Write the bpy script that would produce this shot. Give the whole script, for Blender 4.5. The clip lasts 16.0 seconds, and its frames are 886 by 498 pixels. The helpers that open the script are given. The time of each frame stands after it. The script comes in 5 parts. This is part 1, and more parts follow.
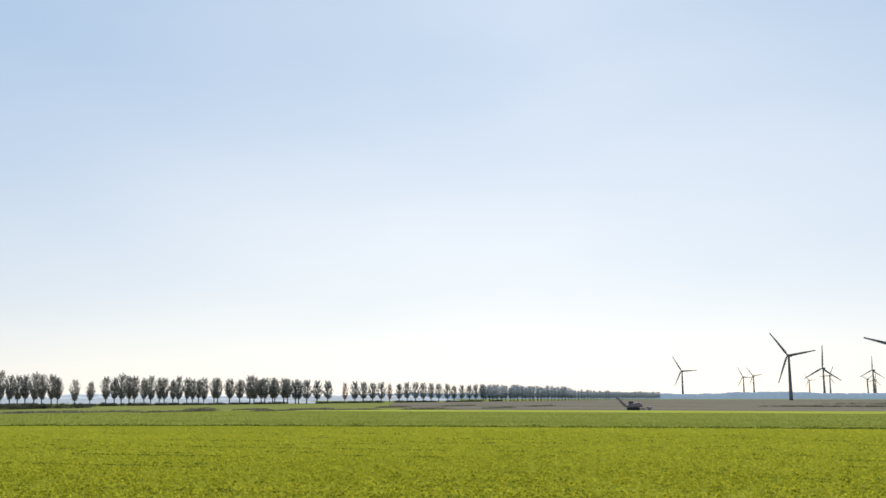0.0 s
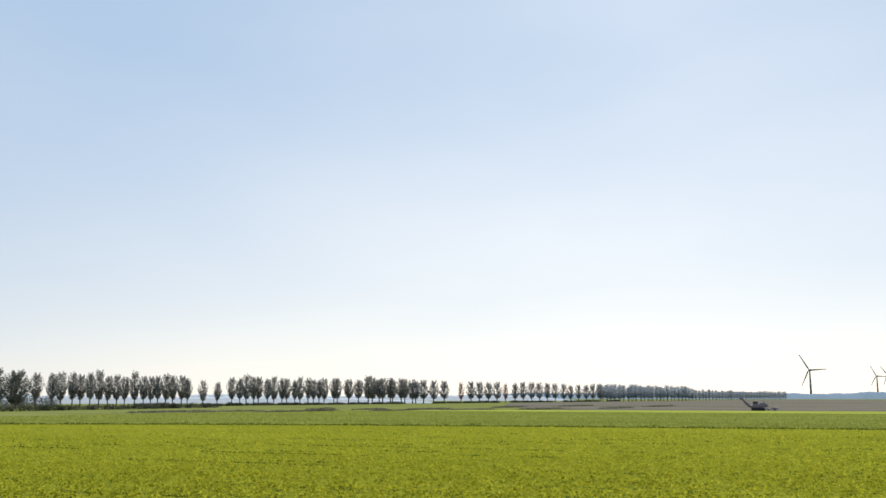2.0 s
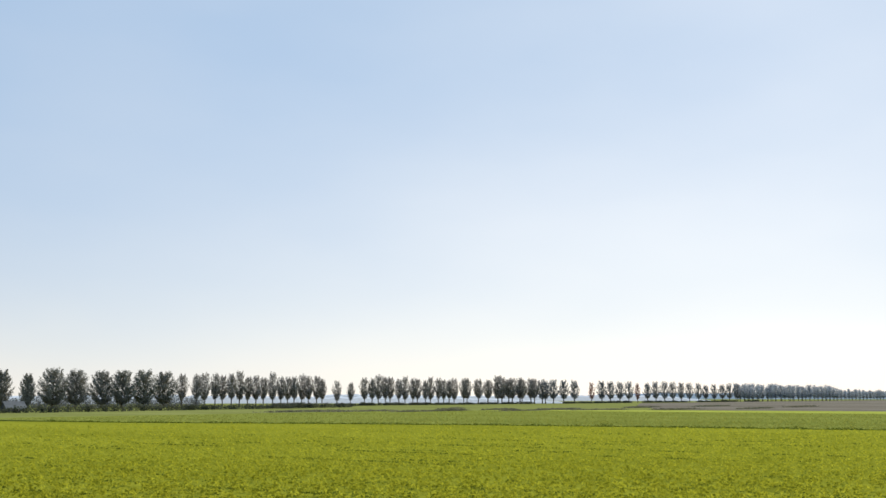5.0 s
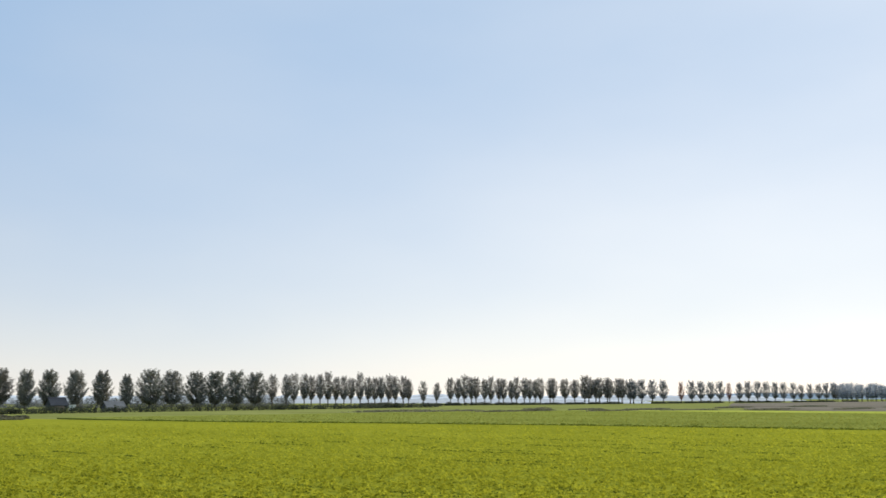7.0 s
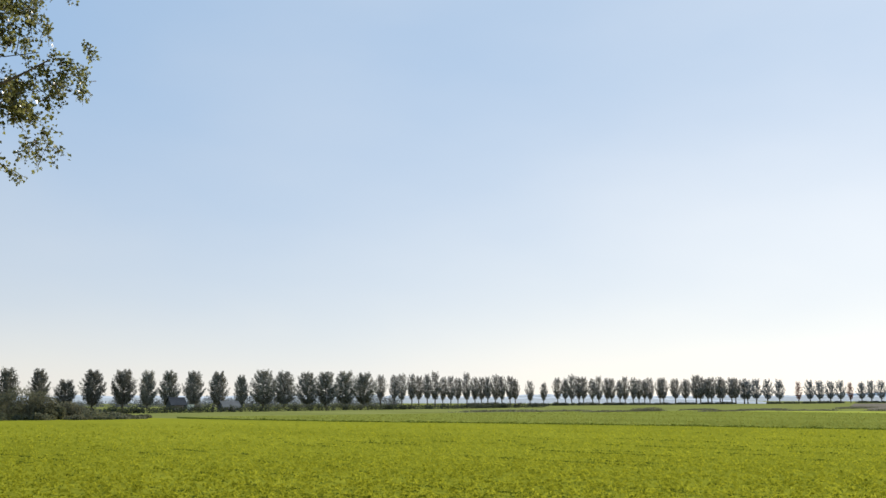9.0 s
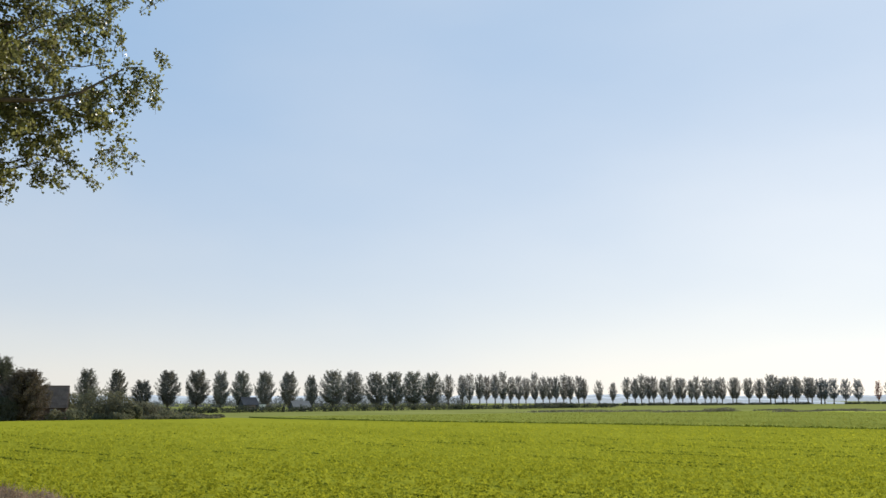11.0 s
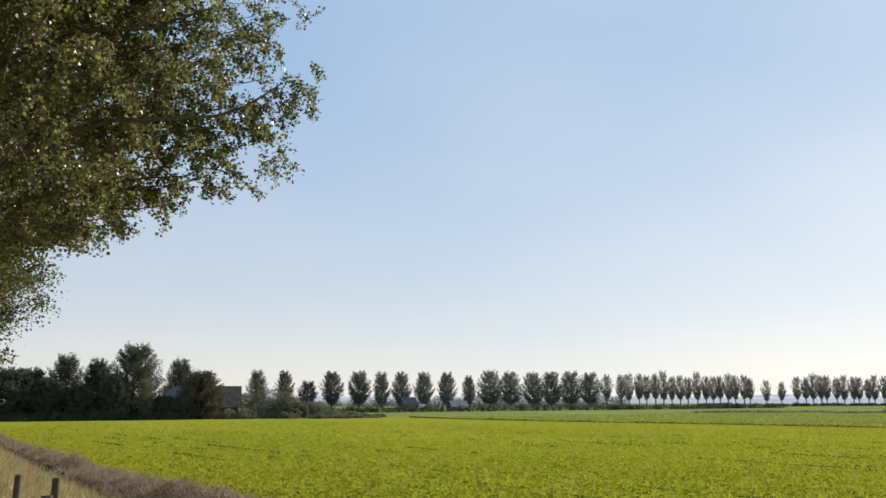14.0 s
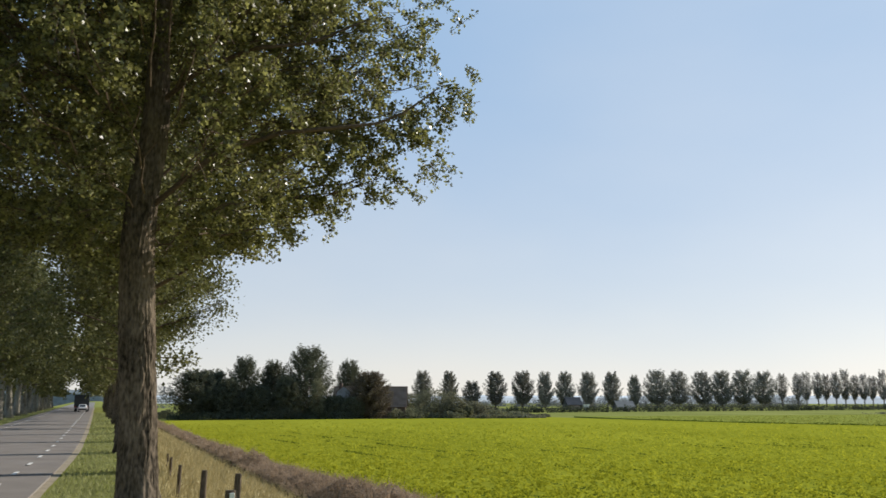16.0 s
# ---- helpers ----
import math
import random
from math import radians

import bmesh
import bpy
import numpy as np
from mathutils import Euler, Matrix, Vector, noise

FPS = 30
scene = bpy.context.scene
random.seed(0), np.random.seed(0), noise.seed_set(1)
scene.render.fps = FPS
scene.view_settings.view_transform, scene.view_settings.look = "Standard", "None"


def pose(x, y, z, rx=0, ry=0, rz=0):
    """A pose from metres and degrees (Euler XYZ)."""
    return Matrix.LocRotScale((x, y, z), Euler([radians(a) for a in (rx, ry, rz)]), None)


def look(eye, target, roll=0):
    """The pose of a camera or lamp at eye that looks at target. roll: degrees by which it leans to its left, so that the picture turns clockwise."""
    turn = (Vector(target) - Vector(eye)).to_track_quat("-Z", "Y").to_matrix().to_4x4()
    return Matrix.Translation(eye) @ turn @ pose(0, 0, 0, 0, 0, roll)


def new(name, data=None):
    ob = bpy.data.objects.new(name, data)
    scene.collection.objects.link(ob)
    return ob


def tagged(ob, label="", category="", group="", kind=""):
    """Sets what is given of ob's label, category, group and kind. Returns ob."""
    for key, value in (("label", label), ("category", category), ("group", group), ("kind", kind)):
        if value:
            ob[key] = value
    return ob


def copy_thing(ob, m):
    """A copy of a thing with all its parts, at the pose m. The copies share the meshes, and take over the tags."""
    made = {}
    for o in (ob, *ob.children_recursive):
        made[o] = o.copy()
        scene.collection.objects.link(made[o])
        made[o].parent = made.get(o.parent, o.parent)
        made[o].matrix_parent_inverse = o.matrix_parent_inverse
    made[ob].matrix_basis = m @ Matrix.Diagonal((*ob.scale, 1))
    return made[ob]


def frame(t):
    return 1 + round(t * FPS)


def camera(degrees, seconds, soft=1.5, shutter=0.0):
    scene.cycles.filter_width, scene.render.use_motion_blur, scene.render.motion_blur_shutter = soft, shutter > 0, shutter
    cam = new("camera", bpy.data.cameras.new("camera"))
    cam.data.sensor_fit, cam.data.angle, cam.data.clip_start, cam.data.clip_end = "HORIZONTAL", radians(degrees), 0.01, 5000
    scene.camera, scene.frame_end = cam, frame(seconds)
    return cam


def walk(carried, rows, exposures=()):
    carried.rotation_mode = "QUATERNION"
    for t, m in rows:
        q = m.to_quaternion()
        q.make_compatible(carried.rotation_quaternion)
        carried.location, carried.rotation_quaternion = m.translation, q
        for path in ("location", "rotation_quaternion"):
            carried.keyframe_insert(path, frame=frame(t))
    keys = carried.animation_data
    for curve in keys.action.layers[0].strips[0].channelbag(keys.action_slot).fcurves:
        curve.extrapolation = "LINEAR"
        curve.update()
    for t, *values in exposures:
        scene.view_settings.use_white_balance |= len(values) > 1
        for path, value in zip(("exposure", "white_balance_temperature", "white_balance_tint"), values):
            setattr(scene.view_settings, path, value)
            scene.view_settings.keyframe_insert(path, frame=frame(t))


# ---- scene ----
cam = camera(51.34, 16.0, soft=1.5, shutter=0.3)
EYE = 2.2          # above the road
ROAD = 69.05       # the road's heading, degrees left of the first view
TILT = 9.11
YAW = [(0.0, 0.0), (0.5, 1.33), (1.0, 2.89), (1.5, 5.96), (2.0, 7.11), (2.5, 8.56), (3.0, 9.58), (3.5, 11.6), (3.7, 12.05),
       (4.3, 13.4), (5.0, 15.05), (5.8, 16.75),
       (6.0, 17.86), (6.5, 18.87), (7.0, 20.32), (7.5, 23.81), (8.0, 24.82), (8.5, 25.85), (9.0, 26.86), (9.2, 27.27),
       (10.2, 29.3), (11.3, 31.6),
       (11.5, 31.95), (12.0, 33.11), (12.5, 34.99), (13.0, 36.45), (13.5, 39.06), (14.0, 40.65), (14.5, 42.68), (15.0, 45.3),
       (15.5, 47.92), (16.0, 50.67)]
walk(cam, [(t, pose(0, 0, EYE, 90 + TILT, 0, a - ROAD)) for t, a in YAW])

# ---- light ----
SUN_BEARING, SUN_HEIGHT = 76.0, 27.0      # degrees clockwise from the road's heading (+y); above the horizon
scene.view_settings.exposure = 0.152
sb, sh = radians(SUN_BEARING), radians(SUN_HEIGHT)
toward = Vector((math.sin(sb) * math.cos(sh), math.cos(sb) * math.cos(sh), math.sin(sh)))
world = bpy.data.worlds.new("sky")
scene.world = world
world.use_nodes = True
wn, wl = world.node_tree.nodes, world.node_tree.links
sky = wn.new("ShaderNodeTexSky")
sky.sky_type, sky.sun_disc = "NISHITA", False
sky.sun_elevation, sky.sun_rotation = sh, sb
sky.altitude, sky.air_density, sky.dust_density, sky.ozone_density = 0, 1.0, 0.4, 1.5


def sky_math(op, a, b=None, c=None):
    n = wn.new("ShaderNodeMath")
    n.operation = op
    for i, v in enumerate((a, b, c)):
        if v is None:
            continue
        if isinstance(v, (int, float)):
            n.inputs[i].default_value = v
        else:
            wl.new(v, n.inputs[i])
    return n.outputs[0]


def sky_mix(fac, a, b):
    n = wn.new("ShaderNodeMix")
    n.data_type = "RGBA"
    for k, v in ((0, fac), (6, a), (7, b)):
        if isinstance(v, tuple):
            n.inputs[k].default_value = (*v, 1)
        elif isinstance(v, float):
            n.inputs[k].default_value = v
        else:
            wl.new(v, n.inputs[k])
    return n.outputs[2]


# summer haze over the clear sky: whiter towards the horizon and towards the sun
way = wn.new("ShaderNodeTexCoord").outputs["Generated"]
split = wn.new("ShaderNodeSeparateXYZ")
wl.new(way, split.inputs[0])
height = sky_math("MAXIMUM", split.outputs[2], 0.0)
veil = wn.new("ShaderNodeTexNoise")
veil.inputs["Scale"].default_value, veil.inputs["Detail"].default_value, veil.inputs["Roughness"].default_value = 2.2, 4.0, 0.45
stretch = wn.new("ShaderNodeMapping")
stretch.inputs["Scale"].default_value, stretch.inputs["Rotation"].default_value = (1, 1, 2.6), (0.5, 0.3, 0)
wl.new(way, stretch.inputs[0])
wl.new(stretch.outputs[0], veil.inputs[0])
wisp = sky_math("MULTIPLY_ADD", veil.outputs[0], 0.42, -0.21)
low = sky_math("MINIMUM", sky_math("MAXIMUM", sky_math("ADD", sky_math("EXPONENT", sky_math("MULTIPLY", height, -4.6)), wisp), 0.0), 1.0)
dot = wn.new("ShaderNodeVectorMath")
dot.operation = "DOT_PRODUCT"
wl.new(way, dot.inputs[0])
dot.inputs[1].default_value = toward
glow = sky_math("POWER", sky_math("MAXIMUM", sky_math("MULTIPLY_ADD", dot.outputs["Value"], 0.5, 0.5), 0.0), 6.2)
upper = sky_mix(glow, (0.26, 0.485, 0.8), (0.46, 0.615, 0.82))
lower = sky_mix(glow, (0.83, 0.812, 0.775), (1.22, 1.18, 1.12))
haze = sky_mix(low, upper, lower)
clear = wn.new("ShaderNodeVectorMath")
clear.operation = "SCALE"
clear.inputs["Scale"].default_value = 0.1
wl.new(sky.outputs[0], clear.inputs[0])
wl.new(sky_mix(0.85, clear.outputs[0], haze), wn["Background"].inputs[0])
wn["Background"].inputs[1].default_value = 0.9

sun = new("sun", bpy.data.lights.new("sun", "SUN"))
sun.data.energy, sun.data.angle, sun.data.color = 5.0, radians(0.6), (1.0, 0.93, 0.82)
sun.matrix_world = look(toward * 100, (0, 0, 0))

# ---- materials ----


def material(name, dark, light, scale=1.0, rough=0.8, bump=0.0, metal=0.0, stretch=(1, 1, 1), detail=6.0, object_hue=0.0,
             fine=8.0, through_light=0.0, spec=0.3, islands=0.0):
    """A surface that varies between two colours at a coarse and a fine scale."""
    m = bpy.data.materials.new(name)
    m.use_nodes = True
    n, l = m.node_tree.nodes, m.node_tree.links
    b = n["Principled BSDF"]
    co = n.new("ShaderNodeTexCoord")
    mp = n.new("ShaderNodeMapping")
    mp.inputs["Scale"].default_value = stretch
    geo = n.new("ShaderNodeNewGeometry")
    l.new(geo.outputs["Position"], mp.inputs[0])
    big = n.new("ShaderNodeTexNoise")
    big.inputs["Scale"].default_value, big.inputs["Detail"].default_value = scale, detail
    small = n.new("ShaderNodeTexNoise")
    small.inputs["Scale"].default_value, small.inputs["Detail"].default_value = scale * fine, detail
    l.new(mp.outputs[0], big.inputs[0])
    l.new(mp.outputs[0], small.inputs[0])
    add = n.new("ShaderNodeMath")
    add.operation = "MULTIPLY_ADD"
    add.inputs[1].default_value = 0.5
    half = n.new("ShaderNodeMath")
    half.operation = "MULTIPLY"
    half.inputs[1].default_value = 0.5
    l.new(small.outputs[0], half.inputs[0])
    l.new(big.outputs[0], add.inputs[0])
    l.new(half.outputs[0], add.inputs[2])
    span = n.new("ShaderNodeMapRange")
    span.inputs[1].default_value, span.inputs[2].default_value = 0.36, 0.64
    l.new(add.outputs[0], span.inputs[0])
    fac = span.outputs[0]
    if islands:
        mixf = n.new("ShaderNodeMix")
        mixf.inputs[0].default_value = islands
        l.new(fac, mixf.inputs[2])
        l.new(geo.outputs["Random Per Island"], mixf.inputs[3])
        fac = mixf.outputs[0]
    mix = n.new("ShaderNodeMix")
    mix.data_type = "RGBA"
    mix.inputs[6].default_value, mix.inputs[7].default_value = (*dark, 1), (*light, 1)
    l.new(fac, mix.inputs[0])
    colour = mix.outputs[2]
    if object_hue:
        info = n.new("ShaderNodeObjectInfo")
        hsv = n.new("ShaderNodeHueSaturation")
        for i, (lo, hi) in enumerate(((0.5 - 0.05 * object_hue, 0.5 + 0.03 * object_hue), (1 - 0.3 * object_hue, 1 + 0.2 * object_hue),
                                      (1 - 0.3 * object_hue, 1 + 0.3 * object_hue))):
            r = n.new("ShaderNodeMath")
            r.operation = "FRACT"
            k = n.new("ShaderNodeMath")
            k.operation = "MULTIPLY"
            k.inputs[1].default_value = (1.0, 7.31, 13.7)[i]
            l.new(info.outputs["Random"], k.inputs[0])
            l.new(k.outputs[0], r.inputs[0])
            mr = n.new("ShaderNodeMapRange")
            mr.inputs[3].default_value, mr.inputs[4].default_value = lo, hi
            l.new(r.outputs[0], mr.inputs[0])
            l.new(mr.outputs[0], hsv.inputs[i])
        l.new(colour, hsv.inputs["Color"])
        colour = hsv.outputs[0]
    l.new(colour, b.inputs["Base Color"])
    b.inputs["Roughness"].default_value, b.inputs["Metallic"].default_value = rough, metal
    b.inputs["Specular IOR Level"].default_value = spec
    if bump:
        bp = n.new("ShaderNodeBump")
        bp.inputs["Strength"].default_value, bp.inputs["Distance"].default_value = min(1.0, bump), 0.05 * max(1.0, bump)
        l.new(add.outputs[0], bp.inputs["Height"])
        l.new(bp.outputs[0], b.inputs["Normal"])
    if through_light:
        tr = n.new("ShaderNodeBsdfTranslucent")
        l.new(colour, tr.inputs[0])
        ms = n.new("ShaderNodeMixShader")
        ms.inputs[0].default_value = through_light
        l.new(b.outputs[0], ms.inputs[1])
        l.new(tr.outputs[0], ms.inputs[2])
        l.new(ms.outputs[0], n["Material Output"].inputs[0])
    return m


M_GRASS = material("rough_grass", (0.17, 0.182, 0.05), (0.255, 0.262, 0.08), 0.05, 1.0, 0.6, stretch=(1, 0.3, 1), fine=14, spec=0.0)
M_CROP = material("crop_canopy", (0.205, 0.21, 0.019), (0.29, 0.288, 0.028), 0.04, 1.0, 1.0, stretch=(1, 0.4, 1), fine=25, spec=0.0)
M_CROP_LEAF = material("crop_leaf", (0.255, 0.267, 0.019), (0.37, 0.367, 0.033), 0.12, 1.0, 0, through_light=0.6, islands=0.36, spec=0.0)
M_GAPWEED = material("row_weed_leaf", (0.075, 0.1, 0.013), (0.155, 0.19, 0.026), 0.3, 1.0, 0, through_light=0.35, islands=0.5, spec=0.0)
M_CROP_FAR = material("far_crop_canopy", (0.18, 0.2, 0.036), (0.265, 0.28, 0.06), 0.04, 1.0, 0.8, stretch=(1, 0.15, 1), fine=20, spec=0.0)
M_SECOND_LEAF = material("second_crop_leaf", (0.215, 0.23, 0.04), (0.285, 0.295, 0.06), 0.05, 1.0, 0, through_light=0.45, islands=0.15, spec=0.0)
M_CROP_PALE = material("pale_grass_strip", (0.29, 0.31, 0.045), (0.37, 0.385, 0.075), 0.03, 1.0, 0.6, fine=25, spec=0.0)
M_SOIL = material("ploughed_soil", (0.125, 0.106, 0.078), (0.265, 0.23, 0.175), 0.03, 1.0, 1.0, stretch=(1, 0.12, 1), fine=12, spec=0.0)
M_ASPHALT = material("asphalt", (0.18, 0.158, 0.142), (0.245, 0.221, 0.2), 0.7, 0.85, 0.25, fine=40, spec=0.15)
M_SAND = material("sandy_edge", (0.26, 0.22, 0.16), (0.38, 0.33, 0.25), 1.5, 0.95, 0.3, spec=0.05)
M_PAINT = material("road_paint", (0.6, 0.6, 0.58), (0.8, 0.8, 0.78), 3, 0.6, 0.1)
M_DRY = material("dry_grass", (0.26, 0.2, 0.09), (0.46, 0.38, 0.2), 0.6, 0.9, 0.8)
M_DRY_BLADE = material("dry_blade", (0.24, 0.2, 0.09), (0.46, 0.39, 0.21), 0.8, 0.8, 0, through_light=0.3, islands=0.6, spec=0.05)
M_GREEN_BLADE = material("green_blade", (0.2, 0.215, 0.08), (0.39, 0.39, 0.18), 0.8, 0.8, 0, through_light=0.35, islands=0.5, spec=0.05)
M_HEATH = material("brown_scrub", (0.2, 0.145, 0.1), (0.5, 0.38, 0.27), 1.2, 0.9, 0, through_light=0.3, islands=0.6, spec=0.05)
M_SCRUBDARK = material("dark_scrub_weed", (0.07, 0.06, 0.038), (0.16, 0.14, 0.085), 0.8, 0.9, 0, through_light=0.2, islands=0.5, spec=0.05)
M_BARK = material("furrowed_bark", (0.032, 0.026, 0.02), (0.22, 0.175, 0.13), 2.4, 0.95, 0.8, stretch=(1, 1, 0.4), fine=8, spec=0.03)
M_TWIG = material("twig_bark", (0.06, 0.043, 0.03), (0.16, 0.11, 0.075), 3, 0.9)
M_LEAF = material("poplar_leaf", (0.03, 0.03, 0.009), (0.335, 0.33, 0.11), 0.5, 0.36, 0, through_light=0.55, islands=0.85, spec=0.6)
# avenue leaves: the poplar leaf's colour darkened to stand in for shade
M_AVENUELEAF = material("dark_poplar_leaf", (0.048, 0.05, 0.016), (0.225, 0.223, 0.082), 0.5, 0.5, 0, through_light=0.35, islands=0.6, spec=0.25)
# bark lightened in its colour for the sun on the trunks across the road
M_SUNLITBARK = material("pale_poplar_bark", (0.1, 0.09, 0.075), (0.36, 0.33, 0.28), 2.0, 0.95, 1.0, stretch=(1, 1, 0.3), fine=7, spec=0.03)
# long row: haze is put into the leaf colours, bluer farther off
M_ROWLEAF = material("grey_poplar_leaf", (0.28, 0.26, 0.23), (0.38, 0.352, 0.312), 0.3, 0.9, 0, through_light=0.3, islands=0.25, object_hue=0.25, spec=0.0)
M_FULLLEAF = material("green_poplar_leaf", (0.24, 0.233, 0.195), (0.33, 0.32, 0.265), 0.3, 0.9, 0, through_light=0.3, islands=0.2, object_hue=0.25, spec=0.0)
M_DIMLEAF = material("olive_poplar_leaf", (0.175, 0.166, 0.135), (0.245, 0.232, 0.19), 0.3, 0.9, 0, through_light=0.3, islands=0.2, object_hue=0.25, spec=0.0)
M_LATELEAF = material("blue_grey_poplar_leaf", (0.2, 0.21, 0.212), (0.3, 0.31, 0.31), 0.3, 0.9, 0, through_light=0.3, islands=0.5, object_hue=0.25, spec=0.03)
M_RUST = material("rusty_leaf", (0.22, 0.12, 0.095), (0.3, 0.17, 0.13), 0.3, 0.9, 0, through_light=0.45, islands=0.6, spec=0.05)
M_FARMLEAF = material("farm_tree_leaf", (0.08, 0.084, 0.056), (0.14, 0.145, 0.096), 0.2, 0.8, 0, through_light=0.28, islands=0.1, object_hue=0.2, spec=0.05)
M_BROWNLEAF = material("bronze_leaf", (0.09, 0.072, 0.05), (0.18, 0.145, 0.1), 0.2, 0.8, 0, through_light=0.25, islands=0.2, spec=0.05)
# shrub leaves greyed and blued to carry the haze behind the row
M_HAZEBUSH = material("blue_grey_shrub_leaf", (0.13, 0.14, 0.14), (0.22, 0.23, 0.225), 0.2, 0.9, 0, through_light=0.4, islands=0.5, object_hue=0.2, spec=0.0)
M_HEDGE = material("hedge_leaf", (0.115, 0.117, 0.072), (0.25, 0.245, 0.15), 0.3, 0.9, 0, through_light=0.4, islands=0.5, object_hue=0.4, spec=0.0)
M_DARKHEDGE = material("dark_hedge_leaf", (0.06, 0.068, 0.045), (0.13, 0.135, 0.088), 0.3, 0.9, 0, through_light=0.35, islands=0.5, object_hue=0.4, spec=0.0)
# far poplars: a pale blue mixed into the leaf colour paints the haze
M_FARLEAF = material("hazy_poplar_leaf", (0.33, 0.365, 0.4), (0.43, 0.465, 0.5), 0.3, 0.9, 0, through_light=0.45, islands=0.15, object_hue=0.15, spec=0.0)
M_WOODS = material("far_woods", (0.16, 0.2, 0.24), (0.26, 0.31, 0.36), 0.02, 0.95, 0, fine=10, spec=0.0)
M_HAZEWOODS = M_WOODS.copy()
# the horizon belts are a backdrop lost in summer haze, painted as bluish colour and glow
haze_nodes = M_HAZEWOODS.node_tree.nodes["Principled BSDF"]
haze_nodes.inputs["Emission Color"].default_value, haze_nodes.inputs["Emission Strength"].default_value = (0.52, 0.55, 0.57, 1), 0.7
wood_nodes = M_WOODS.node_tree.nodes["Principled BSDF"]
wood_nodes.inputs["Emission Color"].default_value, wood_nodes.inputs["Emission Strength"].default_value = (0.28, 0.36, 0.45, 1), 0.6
M_ROADWOODS = material("grey_woods", (0.13, 0.15, 0.155), (0.24, 0.265, 0.27), 0.04, 0.95, 0, fine=10, spec=0.0)
M_POST = material("weathered_post", (0.05, 0.038, 0.028), (0.15, 0.115, 0.085), 5, 0.9, 0.8, stretch=(1, 1, 0.2), spec=0.1)
M_STEEL = material("turbine_paint", (0.13, 0.125, 0.125), (0.19, 0.185, 0.185), 0.05, 0.7, spec=0.2)
M_ROOF = material("roof_tile", (0.15, 0.105, 0.078), (0.26, 0.188, 0.14), 0.8, 0.9, 0.3, spec=0.0)
M_BRICK = material("house_brick", (0.1, 0.065, 0.052), (0.18, 0.12, 0.095), 1.0, 0.9, 0.2)
M_PLASTER = material("white_plaster", (0.6, 0.58, 0.54), (0.8, 0.78, 0.74), 0.6, 0.8)
M_GREYPLASTER = material("weathered_plaster", (0.28, 0.27, 0.26), (0.4, 0.39, 0.37), 0.6, 0.9)
M_SHED = material("dark_shed_cladding", (0.05, 0.05, 0.052), (0.1, 0.098, 0.1), 0.4, 0.9, spec=0.05)
M_SHEDROOF = material("grey_shed_roof", (0.06, 0.06, 0.064), (0.1, 0.1, 0.105), 0.3, 0.9, spec=0.0)
M_PALEROOF = material("pale_sheet_roof", (0.17, 0.163, 0.15), (0.25, 0.24, 0.225), 0.3, 0.9, spec=0.0)
M_GLASS = material("dark_glass", (0.02, 0.025, 0.03), (0.05, 0.06, 0.07), 1, 0.1, spec=0.5)
M_DARKMETAL = material("dull_machine_paint", (0.19, 0.145, 0.145), (0.3, 0.235, 0.235), 0.7, 0.7, spec=0.2)
M_RUBBER = material("rubber", (0.02, 0.02, 0.02), (0.045, 0.045, 0.045), 2, 0.9)
M_WHITEPAINT = material("white_vehicle_paint", (0.7, 0.7, 0.7), (0.82, 0.82, 0.82), 1, 0.35, spec=0.5)
M_BLUEPAINT = material("dark_vehicle_paint", (0.02, 0.024, 0.03), (0.04, 0.045, 0.055), 1, 0.35, spec=0.5)
M_LAMP = material("red_lamp_glass", (0.3, 0.02, 0.015), (0.4, 0.03, 0.02), 1, 0.3, spec=0.5)

# ---- building helpers ----


